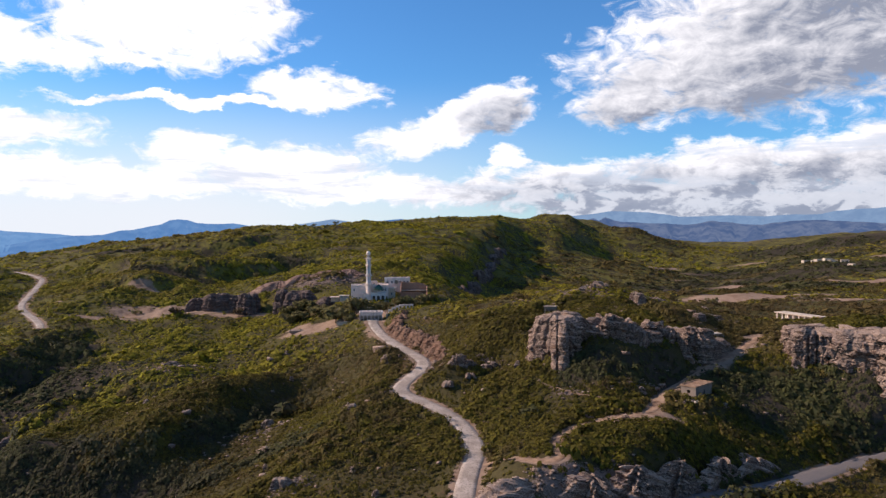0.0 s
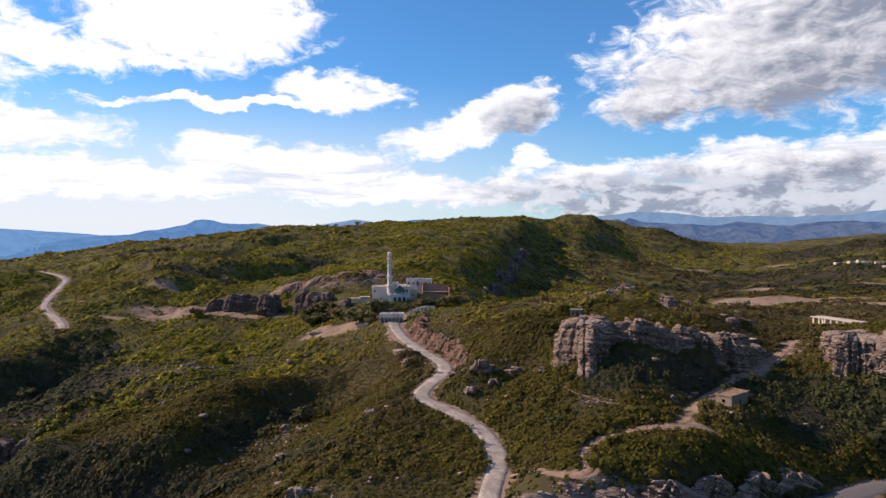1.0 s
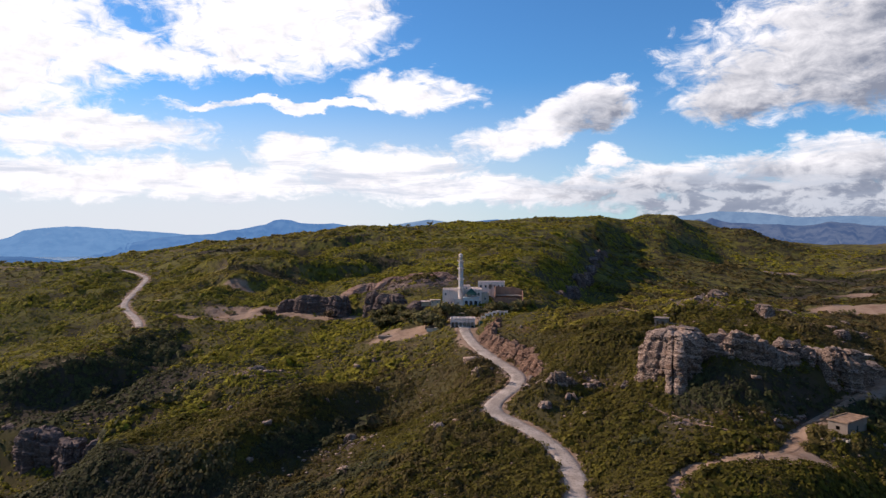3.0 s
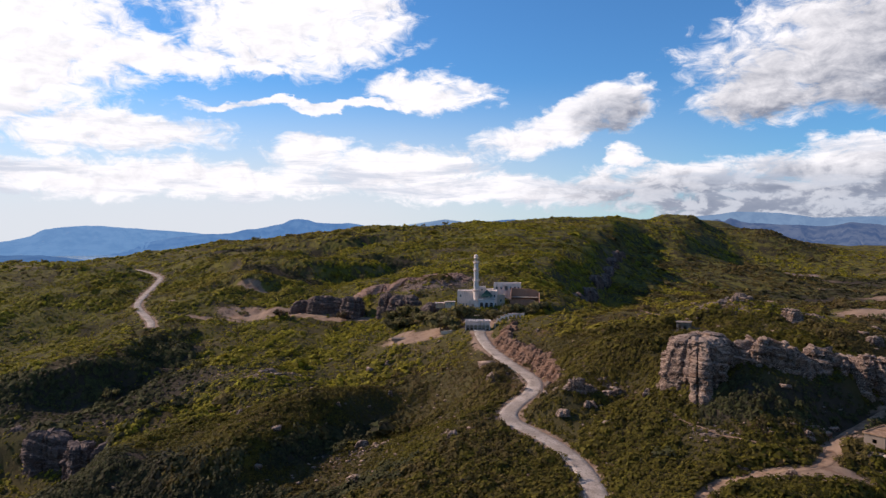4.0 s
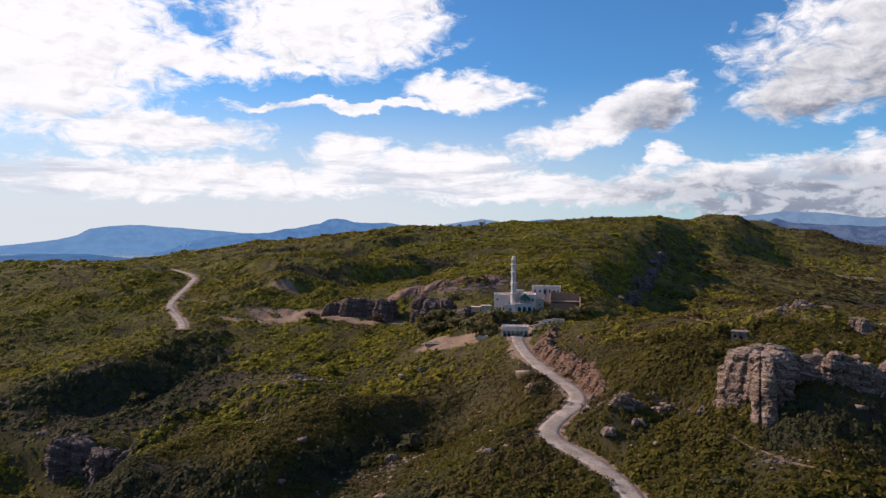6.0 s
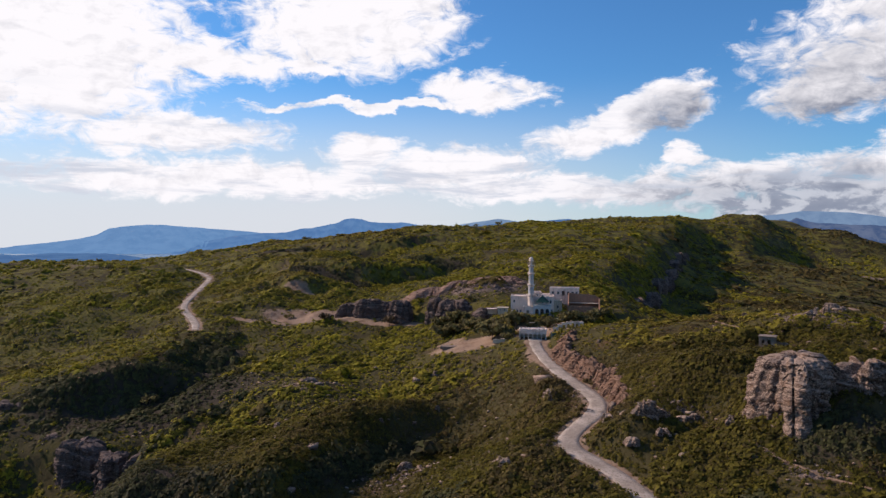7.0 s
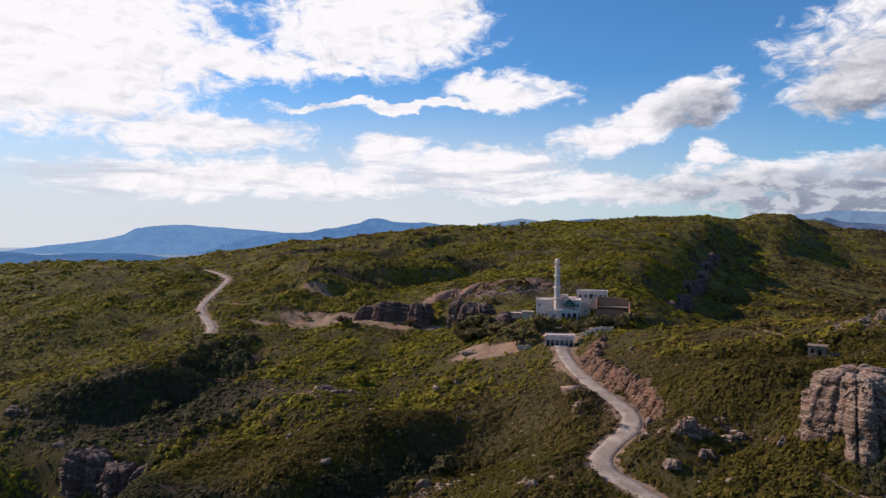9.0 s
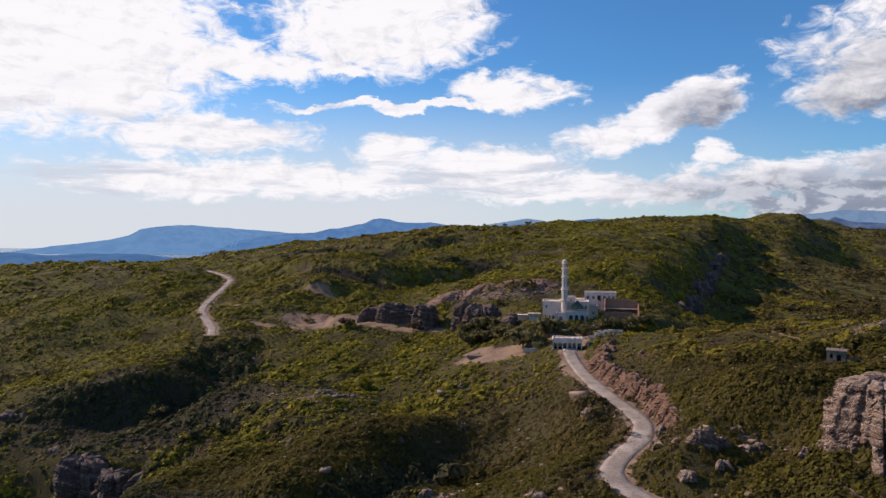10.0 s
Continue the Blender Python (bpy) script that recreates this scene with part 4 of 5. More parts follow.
            new("rock_bed", mesh_of("rock_bed", v[base:min((hi + 1) * segs, len(v))].tolist(), [tuple(i - base for i in q) for q in band], mat)).parent = ob
    ob.matrix_world = pose(cx, cy, z0, 0, dip, turn)
    return tagged(ob, label, category, group)


GREAT = "great outcrop of bedded grey limestone with a rounded top"
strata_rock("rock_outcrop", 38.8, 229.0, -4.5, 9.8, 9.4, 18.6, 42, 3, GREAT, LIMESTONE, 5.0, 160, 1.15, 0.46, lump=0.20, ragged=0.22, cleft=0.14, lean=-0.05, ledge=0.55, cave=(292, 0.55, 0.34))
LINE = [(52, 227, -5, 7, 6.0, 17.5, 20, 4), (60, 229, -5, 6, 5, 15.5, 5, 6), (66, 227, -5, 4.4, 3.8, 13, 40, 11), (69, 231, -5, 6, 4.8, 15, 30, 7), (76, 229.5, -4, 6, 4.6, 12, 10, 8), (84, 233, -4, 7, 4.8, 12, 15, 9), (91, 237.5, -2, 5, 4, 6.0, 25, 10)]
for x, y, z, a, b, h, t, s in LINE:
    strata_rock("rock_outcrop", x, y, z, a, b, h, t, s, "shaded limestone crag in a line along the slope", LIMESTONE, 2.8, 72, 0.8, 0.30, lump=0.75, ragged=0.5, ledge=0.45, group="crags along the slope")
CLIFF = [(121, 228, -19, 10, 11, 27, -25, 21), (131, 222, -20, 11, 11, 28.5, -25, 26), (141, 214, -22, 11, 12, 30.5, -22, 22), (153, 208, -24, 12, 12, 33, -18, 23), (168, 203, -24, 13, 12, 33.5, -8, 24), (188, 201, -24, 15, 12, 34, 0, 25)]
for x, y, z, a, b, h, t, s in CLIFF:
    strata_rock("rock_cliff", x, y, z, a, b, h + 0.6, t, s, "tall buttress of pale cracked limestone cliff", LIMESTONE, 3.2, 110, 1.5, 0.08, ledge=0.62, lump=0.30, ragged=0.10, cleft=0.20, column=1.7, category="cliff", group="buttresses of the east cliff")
WEST = [(-139, 431, -9, 11, 5, 13, 4, 31), (-118, 424, -9, 6.5, 6, 13.5, -8, 32), (-127, 431, -8, 6, 5, 11, 8, 33), (-83, 404, -8, 10, 6, 15.5, -10, 34),
        (-95, 410, -6, 4, 5, 14, 12, 35), (-62, 388, -6, 9, 6, 11.5, 5, 36), (-152, 434, -8, 7, 4, 9, 0, 37)]
for x, y, z, a, b, h, t, s in WEST:
    strata_rock("rock_crag", x, y, z, a, b, h, t, s, "weathered crag above the bare terrace, coloured dark for shade", SHADEROCK, 2.8, 64, 0.9, 0.25, group="crags by the terrace")
for i, (x, y) in enumerate([(2, 500), (6, 520), (9, 545), (14, 566), (19, 592), (24, 614), (29, 640), (34, 668), (-3, 478), (40, 700), (45, 735)]):
    z = ground_z(x + 16, y) - 4
    strata_rock("rock_crag", x + 14, y, z, 11 + 2 * (i % 3), 5, 8 + 3 * (i % 2), 80, 200 + i, "crag on the shaded edge of the ridge, shade put into its colour", SHADEROCK, 2.6, 60, 1.2, 0.45, lump=0.7, ragged=0.5, group="crags of the ridge")
GORGE = [(-186, 261, -52, 11, 6, 20, 8, 41), (-171, 257, -53, 7, 6, 18.5, -12, 42), (-159, 262, -48, 3, 9, 14, -24, 43), (-243, 287, -40, 8, 5, 12, 10, 44), (-205, 272, -46, 9, 5, 12, 5, 45)]
for x, y, z, a, b, h, t, s in GORGE:
    strata_rock("rock_wall", x, y, z, a, b, h, t, s, "rock wall dropping into the gorge, coloured dark for shade", SHADEROCK, 2.6, 72, 1.0, 0.2, category="cliff", group="walls of the gorge")
BANK = [(-1.6, 256, -10.5, 2.6, 6, 7.0, 0, 50), (-2.4, 263, -10.5, 2.8, 7, 8.2, 6, 51), (-3.6, 270, -10.5, 3.2, 7, 9.2, 16, 52), (-6.2, 277, -10, 3.2, 7, 9.6, 24, 56), (-9.4, 284, -10, 3.4, 7, 9.4, 28, 53), (-12.6, 290.5, -9.5, 3.4, 7, 9.4, 27, 57),
        (-15.8, 297, -9.3, 3.4, 7, 9, 26, 54), (-19, 304, -8.8, 3.2, 7, 8.2, 24, 58), (-22, 311, -8, 3.2, 7, 7.4, 22, 55), (-23, 319, -7.5, 3.6, 7, 8.6, 14, 59), (-22.5, 327, -6.8, 4.0, 7, 9.2, 4, 60), (-21, 335, -5.5, 4.5, 6, 9.0, -10, 49)]
for x, y, z, a, b, h, t, s in BANK:
    strata_rock("rock_bank", x, y, z, a, b, h, t, s, "rust-brown cut bank beside the gravel road", REDROCK, 2.2, 72, 0.55, 0.7, lean=0.3, flare=0.6, category="bank", group="cut banks beside the road")
SLOPE = [(19, 152.5, -23, 7, 3.4, 7.5, 20, 61), (31, 154.5, -23, 8, 3.4, 8.6, 5, 62), (43, 160, -23, 8, 3.2, 9.0, 22, 63), (55, 166, -23, 7.5, 3.0, 8.4, 22, 65), (67, 171.5, -23, 7, 2.8, 7.0, 25, 66), (78, 177, -23, 5.5, 2.4, 5.5, 22, 67), (12.5, 160, -22, 2.6, 5, 5.5, 0, 68)]
for x, y, z, a, b, h, t, s in SLOPE:
    strata_rock("rock_ledge", x, y, z - 0.6, a * 1.35, b * 1.1, h * 1.08, t, s, "broken grey rock ledge on the shaded slope above the road", LIMESTONE, 2.4, 60, 0.8, 0.40, flare=0.5, lump=0.95, ragged=0.65, ledge=0.5, dip=14, category="rock", group="ledges above the lower road")
LOOSE = [(80, 284, 8.5, 3.2, 2.8, 7.6, 0, 71), (79, 289, 13, 3.4, 2.6, 6.0, 30, 72), (69, 314, 15, 3.6, 3, 5, 10, 73), (73, 316, 15, 2.2, 2.4, 4, 40, 74), (8.5, 228.5, -8, 2.4, 2.4, 2.4, 0, 76),
         (-4.6, 237.5, -11.5, 2.2, 3.6, 2.6, 12, 77), (1.5, 224.5, -12, 3.0, 2.2, 2.2, 24, 78), (14, 236, -6, 2.4, 2, 2.2, 50, 79), (48, 184.2, -10.6, 1.3, 1.1, 2.6, 10, 80), (-3.2, 254, -10, 1.8, 2.4, 4.4, 0, 81), (-119, 304, -20, 3.6, 2.4, 3.4, 20, 82), (24.2, 229, -3, 1.3, 1.5, 4, 0, 83),
         (-42, 178, -26, 3, 2.2, 4, 0, 84), (-29, 221, -18, 2.0, 1.4, 2.6, 30, 85), (61, 303, 13, 3, 2, 3.5, 12, 86), (96, 262, 7, 4, 2.2, 4, 10, 87), (-62, 246, -30, 3.2, 2, 4, 35, 88), (112, 300, 4, 3, 2.4, 3, 0, 89)]


for x, y, z, a, b, h, t, s in [(4.5, 233, -8.5, 3.4, 2.6, 7.6, 15, 101), (8.5, 234.5, -8.5, 2.8, 2.2, 6.0, 50, 102), (1.5, 236, -9.5, 2.6, 2.2, 5.5, 0, 103)]:
    strata_rock("rock_outcrop", x, y, z, a, b, h, t, s, "grey broken rocks beside the gravel road", LIMESTONE, 2.4, 60, 0.7, 0.5, flare=0.4, lump=0.9, ragged=0.6, ledge=0.5, group="rocks by the road")


def boulder(x, y, a, b, h, turn, seed):
    """A weathered block, sunk in the ground."""
    strata_rock("boulder", x, y, ground_z(x, y) - 0.35 * h, a, b, h * 1.3, turn, seed, "weathered grey boulder standing out of the scrub", LIMESTONE, 2.6, 60, 0.6, 0.45,
                flare=0.3, category="boulder", group="boulders in the scrub", lump=0.7)


for x, y, z, a, b, h, t, s in LOOSE:
    k = 1.0 if h > 8 else 0.7
    boulder(x, y, a * k, b * k, h * k * 0.85, t, s)
for i in range(40):
    x, y = random.uniform(-130, 110), random.uniform(150, 330)
    if min(near_way(np.array([[x, y]]), l)[0][0] for l, _, _ in WAYS) > 5:
        a = random.uniform(0.6, 1.7)
        boulder(x, y, a, a * random.uniform(0.6, 1.0), a * random.uniform(0.8, 1.5), random.uniform(0, 180), 300 + i)
for x, y, z, a, b, h, t, s in [(-106, 455, 0, 17, 12, 10, 12, 95), (-90, 456, 2, 17, 13, 12, 8, 91), (-75, 456, 3, 16, 14, 13.5, 2, 94), (-62, 453, 3, 13, 13, 14.5, -6, 92), (-53, 447, 2, 7, 9, 13, -20, 93)]:
    strata_rock("earth_bank", x, y, z, a, b, h, t, s, "eroded red-brown earth scarp above the mosque", EARTH, 2.2, 56, 0.5, 0.75, flare=0.6, lump=0.25, ragged=0.12, ledge=0.42, category="bank", group="eroded scarps")

# ---- the mosque on its terrace ----


def window(parent, x0, x1, z0, z1, y, frame_mat=BLUE_PAINT):
    """A window set back in a wall that faces -y: frame with a mullion, and dark glass."""
    w = part("window", joined(box(x0, x1, y, y + 0.08, z0, z0 + 0.1, 0), box(x0, x1, y, y + 0.08, z1 - 0.1, z1, 0), box(x0, x0 + 0.1, y, y + 0.08, z0 + 0.1, z1 - 0.1, 0),
                              box(x1 - 0.1, x1, y, y + 0.08, z0 + 0.1, z1 - 0.1, 0), box((x0 + x1) / 2 - 0.04, (x0 + x1) / 2 + 0.04, y, y + 0.08, z0 + 0.1, z1 - 0.1, 0)), frame_mat, parent)
    part("pane", box(x0 + 0.1, x1 - 0.1, y + 0.09, y + 0.11, z0 + 0.1, z1 - 0.1, 0), GLASS, w)


def parapet(x0, x1, y0, y1, z, h=0.5, t=0.25):
    return joined(box(x0, x1, y0, y0 + t, z, z + h, 0.03), box(x0, x1, y1 - t, y1, z, z + h, 0.03),
                  box(x0, x0 + t, y0 + t, y1 - t, z, z + h, 0.03), box(x1 - t, x1, y0 + t, y1 - t, z, z + h, 0.03))


def block(parent, x0, x1, y0, y1, z0, z1, mat=WHITE, holes=(), rim=0.5, name="wall"):
    """A flat-roofed block: four walls (the front pierced), roof and parapet."""
    t = 0.35
    part(name, wall_with_holes(x0, x1, y0, y0 + t, z0, z1, list(holes)), mat, parent)
    part(name, box(x0, x1, y1 - t, y1, z0, z1, 0), mat, parent)
    part(name, box(x0, x0 + t, y0 + t, y1 - t, z0, z1, 0), mat, parent)
    part(name, box(x1 - t, x1, y0 + t, y1 - t, z0, z1, 0), mat, parent)
    part("roof", box(x0 - 0.12, x1 + 0.12, y0 - 0.12, y1 + 0.12, z1 + 0.003, z1 + 0.2, 0.03), mat, parent)
    if rim:
        part("parapet", parapet(x0, x1, y0, y1, z1 + 0.203, rim), mat, parent)
    for a, b, c, d in holes:
        if d - c < 1.9:
            window(parent, a, b, c, d, y0 + 0.12)


def glass_material():
    mat, k, b, p, _ = material("dusty window glass", 0.15, 0.5)
    k.put(b.inputs["Base Color"], k.mix(k.noise(p, 1.5), (0.015, 0.02, 0.025), (0.05, 0.055, 0.06)))
    return mat


GLASS = glass_material()
site = pose(-41, 383.5, 3.6, 0, 0, 6)

mosque = thing("mosque", site, "whitewashed flat-roofed village mosque with a green-roofed porch, on a terrace", "mosque")
block(mosque, -9.6, 10.8, 1.2, 12, -2.0, 7.9, WHITE,
      [(-8.6, -7.7, 0.6, 2.2), (-7.0, -6.1, 0.6, 2.2), (-5.4, -4.5, 0.6, 2.2), (9.5, 10.3, 0.8, 2.5), (5.0, 6.0, 5.2, 6.8), (6.9, 7.9, 5.2, 6.8), (8.8, 9.8, 5.2, 6.8), (-8.4, -7.5, 5.4, 6.8)], 0.55)
block(mosque, -1.0, 4.8, 3.0, 9.5, 8.11, 9.9, WHITE, [(0.2, 1.0, 8.6, 9.5), (2.6, 3.4, 8.6, 9.5)], 0.4)
# porch: blue arches under a green pyramid roof
part("porch_arcade", arcade(1.2, 9.2, -3.6, -3.2, 0.0, 4.4, 3, 0.7, 2.2, 0.15), BLUE_PAINT, mosque, "pale blue painted arcade")
part("porch_wall", box(8.8, 9.2, -3.2, 1.2, 0.0, 4.4, 0), WHITE, mosque)
part("porch_floor", box(-3.8, 9.6, -4.4, 1.2, -0.6, 0.0, 0.04), CONCRETE, mosque)
part("porch_roof", box(0.9, 9.5, -3.9, 1.15, 4.403, 4.75, 0.04), BLUE_PAINT, mosque)
for a in range(4):
    part("column", joined(drum(0.16, 0.14, 4.75, 7.0, 10, 3.0 + 1.7 * a, -2.9), box(2.8 + 1.7 * a, 3.2 + 1.7 * a, -3.1, -2.7, 4.752, 4.95, 0.02)), WHITE, mosque)
part("pyramid_roof", joined(turned(drum(4.3, 0.12, 6.4, 9.3, 4, 5.5, -1.2), 0), box(2.45, 8.55, -4.2, 1.1, 6.2, 6.42, 0.03)), GREEN_PAINT, mosque, "dark green pyramid roof")
for i in range(3):
    part("porch_door", box(1.9 + 2.43 * i + 0.15, 3.6 + 2.43 * i, -3.1, -3.02, 0.02, 3.2, 0.03), GLASS, mosque)
block(mosque, -3.6, 1.15, -3.4, 1.15, -0.4, 3.7, WHITE, [(-2.2, -0.9, -0.38, 2.3)], 0.3)
block(mosque, 10.95, 14.6, 2.5, 8, -0.5, 6.2, CREAM, [(12.2, 13.2, 2.8, 4.3)], 0.25)
part("terrace_wall", joined(box(-2.4, 15, -8.2, -4.6, -4.5, -0.75, 0.08), box(-1, 13, -10.8, -8.25, -5.5, -2.4, 0.08), box(1, 11, -13.2, -10.85, -6.5, -4.0, 0.08)), CREAM, mosque, "stained stepped retaining walls")
for i in range(9):
    part("step", box(9.6, 12.6, -13.2 - 0.36 * i, -12.85 - 0.36 * i, -6.8, -4.2 - 0.24 * i, 0.02), WHITE, mosque)
for i in range(8):
    part("baluster", joined(box(-2.2 + 2.1 * i, -1.95 + 2.1 * i, -5.0, -4.75, -0.748, 0.4, 0.03), box(-2.28 + 2.1 * i, -1.87 + 2.1 * i, -5.08, -4.67, 0.403, 0.52, 0.02)), WHITE, mosque)
part("rail", box(-2.2, 12.8, -4.93, -4.82, 0.10, 0.22, 0.01), WHITE, mosque)

minaret = thing("minaret", site, "tall white eight-sided minaret with balconies and a small dome", "minaret")
stages = [(-3.0, 9.2, 1.75, 1.65), (9.2, 14.0, 1.45, 1.38), (14.0, 19.4, 1.34, 1.26), (19.4, 23.2, 1.22, 1.15)]
for i, (a, b, r0, r1) in enumerate(stages):
    shaft = part("shaft", drum(r0, r1, a, b, 8), WHITE, minaret)
    for k in range(8):
        if i:
            ang = radians(45 * k)
            bm = box(-0.22, 0.22, -r1 * 0.92 - 0.07, -r1 * 0.92 + 0.02, a + 0.9, b - 0.9, 0.0)
            part("panel", turned(bm, 45 * k), GREY_PANEL, shaft, "grey-blue recessed panel")
    part("balcony", joined(drum(r1 + 0.08, r1 + 0.55, b - 0.45, b - 0.1, 8), drum(r1 + 0.58, r1 + 0.58, b - 0.1, b + 0.12, 8)), WHITE, minaret)
    for k in range(16):
        t = 2 * math.pi * k / 16
        part("baluster", drum(0.05, 0.05, b + 0.12, b + 0.75, 6, (r1 + 0.48) * math.cos(t), (r1 + 0.48) * math.sin(t)), WHITE, minaret)
part("gallery_core", drum(0.55, 0.55, 23.2, 25.6, 8), GREY_PANEL, minaret)
for k in range(8):
    t = 2 * math.pi * (k + 0.5) / 8
    part("gallery_column", drum(0.13, 0.13, 23.2, 25.4, 8, 0.95 * math.cos(t), 0.95 * math.sin(t)), WHITE, minaret)
part("gallery_roof", joined(drum(1.2, 1.45, 25.4, 25.6, 8), drum(1.45, 1.1, 25.6, 25.85, 8)), WHITE, minaret)
part("dome", joined(drum(1.0, 1.0, 25.85, 26.1, 16), dome(1.05, 26.1, 1.25)), WHITE, minaret)
part("finial", joined(drum(0.07, 0.03, 27.4, 28.6, 8), dome(0.16, 27.5, 0.2, sides=8)), GREEN_PAINT, minaret)

back = thing("hostel", pose(-29, 408, 6.0, 0, 0, 2), "white and blue flat-roofed building behind the mosque", "building")
block(back, -5.2, 9.4, 0, 7, -4, 8.2, WHITE, [(-4.2, -3.0, 5.4, 6.9), (-1.6, -0.4, 5.4, 6.9), (0.8, 2.4, 4.8, 7.2), (3.4, 4.6, 5.2, 6.9), (5.6, 6.8, 5.2, 6.9), (7.6, 8.7, 5.2, 6.9)], 0.4)
block(back, -14, -5.4, -3, 4, -4, 5.0, WHITE, [(-12.5, -11.3, 2.6, 4.0), (-8.2, -7.0, 2.6, 4.0)], 0.35)
part("awning", box(-13, -6, -5.2, -3.1, 4.2, 4.35, 0.03), BLUE_PAINT, back)

pen = thing("ruin", pose(-16.5, 394, 4.0, 0, 0, 2) @ Matrix.Diagonal((0.88, 0.9, 0.72, 1)), "roofless brown stone enclosure with broken wall tops", "ruin")


def broken_wall(x0, x1, y0, y1, z0, heights):
    """A wall whose top steps up and down from point to point."""
    line = [(x0, z0), (x1, z0)]
    n = len(heights)
    for i in range(n - 1, -1, -1):
        line.append((x0 + (x1 - x0) * i / (n - 1), heights[i]))
    return slab_from(line, y0, y1)


part("front_wall", broken_wall(-9, 8.5, -1.0, -0.4, -3, [4.2, 4.6, 4.4, 4.7, 4.3, 4.6, 4.5, 3.6, 2.2]), BROWN_WALL, pen)
part("back_wall", broken_wall(-9, 8.5, 12, 12.7, -2, [11.6, 11.9, 11.2, 11.5, 11.0, 11.3, 10.6, 10.2, 8.6]), BROWN_WALL, pen)
part("side_wall", turned(broken_wall(0, 12.3, 0, 0.6, -3, [4.2, 5.5, 6.4, 8.2, 9.5, 11.6]), 90, (0, 0, 0)), BROWN_WALL, pen).location = (-8.4, -0.35, 0)
part("side_wall", turned(broken_wall(0, 12.3, 0, 0.6, -3, [2.2, 3.4, 5.6, 7.0, 8.0, 8.6]), 90, (0, 0, 0)), BROWN_WALL, pen).location = (8.5, -0.35, 0)
part("lean_to_roof", box(-8.3, 7.6, 7.5, 11.9, 5.2, 5.4, 0.02), CREAM, pen, "dusty flat roof")

gate = thing("gatehouse", pose(-35.3, 340.2, -1.4, 0, 0, 5), "cream arcaded gatehouse with a parapet beside the road end", "gatehouse")
part("arcade", arcade(-5.5, 5.5, -3, -2.6, 0, 3.6, 6, 0.42, 1.7, 0.1), WHITE, gate)
part("side_arcade", turned(arcade(-2.6, 2.6, -0.2, 0.2, 0, 3.6, 3, 0.42, 1.7, 0.1), 90), CREAM, gate).location = (5.3, 0.0, 0)
part("side_wall", box(-5.5, -5.15, -2.6, 3, 0, 3.6, 0), CREAM, gate)
part("back_wall", box(-5.15, 5.5, 2.65, 3, 0, 3.6, 0), CREAM, gate)
part("roof", box(-5.8, 5.8, -3.3, 3.3, 3.603, 3.85, 0.04), WHITE, gate)
part("parapet", parapet(-5.5, 5.5, -3, 3, 3.853, 0.4), WHITE, gate)
part("floor", box(-5.8, 5.8, -3.6, 3.2, -0.6, 0.0, 0.03), CONCRETE, gate)
for i in range(6):
    part("merlon", box(-5.2 + 1.88 * i, -4.5 + 1.88 * i, -3.05, -2.8, 4.256, 4.5, 0.06), WHITE, gate)

gw = thing("gate", pose(-24.6, 339.0, -1.6, 0, 0, 2), "green sheet-metal gate between rough brown walls", "gate")
part("gate_leaf", box(-2.6, -0.15, -0.06, 0.06, 0.1, 3.0, 0.02), GREEN_PAINT, gw)
part("gate_leaf", box(-0.1, 2.3, -0.06, 0.06, 0.1, 3.0, 0.02), GREEN_PAINT, gw)
part("gate_post", box(-3.2, -2.65, -0.3, 0.3, -1.0, 3.6, 0.05), CREAM, gw)
part("gate_post", box(2.35, 2.9, -0.3, 0.3, -1.0, 3.6, 0.05), CREAM, gw)
part("wall", broken_wall(2.95, 8, -0.25, 0.25, -1.5, [3.0, 3.4, 3.1, 3.5, 2.8]), BROWN_WALL, gw)

stair = thing("stair_wall", pose(0, 0, 0), "white stepped parapet wall climbing to the mosque", "wall")
for i in range(7):
    x, y = -26.5 + 1.75 * i, 346 + 0.5 * i
    z = ground_z(x, y)
    part("step_wall", arcade(x - 0.9, x + 0.88, y - 0.2, y + 0.2, z - 0.6, z + 2.1, 1, 0.35, 1.5), WHITE, stair)
    part("coping", box(x - 1.0, x + 0.95, y - 0.3, y + 0.3, z + 2.103, z + 2.25, 0.02), WHITE, stair)

lodge = thing("lodge", pose(-53.5, 377.5, 5.0, 0, 0, 6) @ Matrix.Scale(0.68, 4), "low white flat-roofed hut on the crag edge", "hut")
block(lodge, -3.6, 3.4, -2, 3, -1.5, 3.2, CREAM, [(-2.4, -1.5, 1.2, 2.4), (0.8, 1.8, 1.2, 2.4)], 0.0)
part("eave", box(-4.2, 4.0, -3.0, 3.4, 3.206, 3.42, 0.03), CREAM, lodge)
lodge2 = thing("lodge", pose(-59, 379.5, 4.6, 0, 0, 2) @ Matrix.Scale(0.68, 4), "low white shelter roof beside the crag", "hut")
for x in (-2.8, 0, 2.8):
    part("post", box(x - 0.12, x + 0.12, -1.9, -1.66, -1.5, 2.4, 0.02), CREAM, lodge2)
part("back_wall", box(-3, 3, 1.6, 1.9, -1.5, 2.4, 0.02), CREAM, lodge2)
part("roof", box(-3.4, 3.4, -2.3, 2.2, 2.403, 2.6, 0.03), WHITE, lodge2)

slab = thing("platform", pose(-73, 355, ground_z(-73, 355), 0, 0, 8), "low pale concrete platform on the bare ground", "platform")
part("kerb", joined(box(-5.2, 5.2, -2.2, -1.9, -1.0, 0.35, 0.04), box(-5.2, 5.2, 1.9, 2.2, -1.0, 0.35, 0.04), box(-5.2, -4.9, -1.9, 1.9, -1.0, 0.35, 0.04), box(4.9, 5.2, -1.9, 1.9, -1.0, 0.35, 0.04)), CONCRETE, slab)
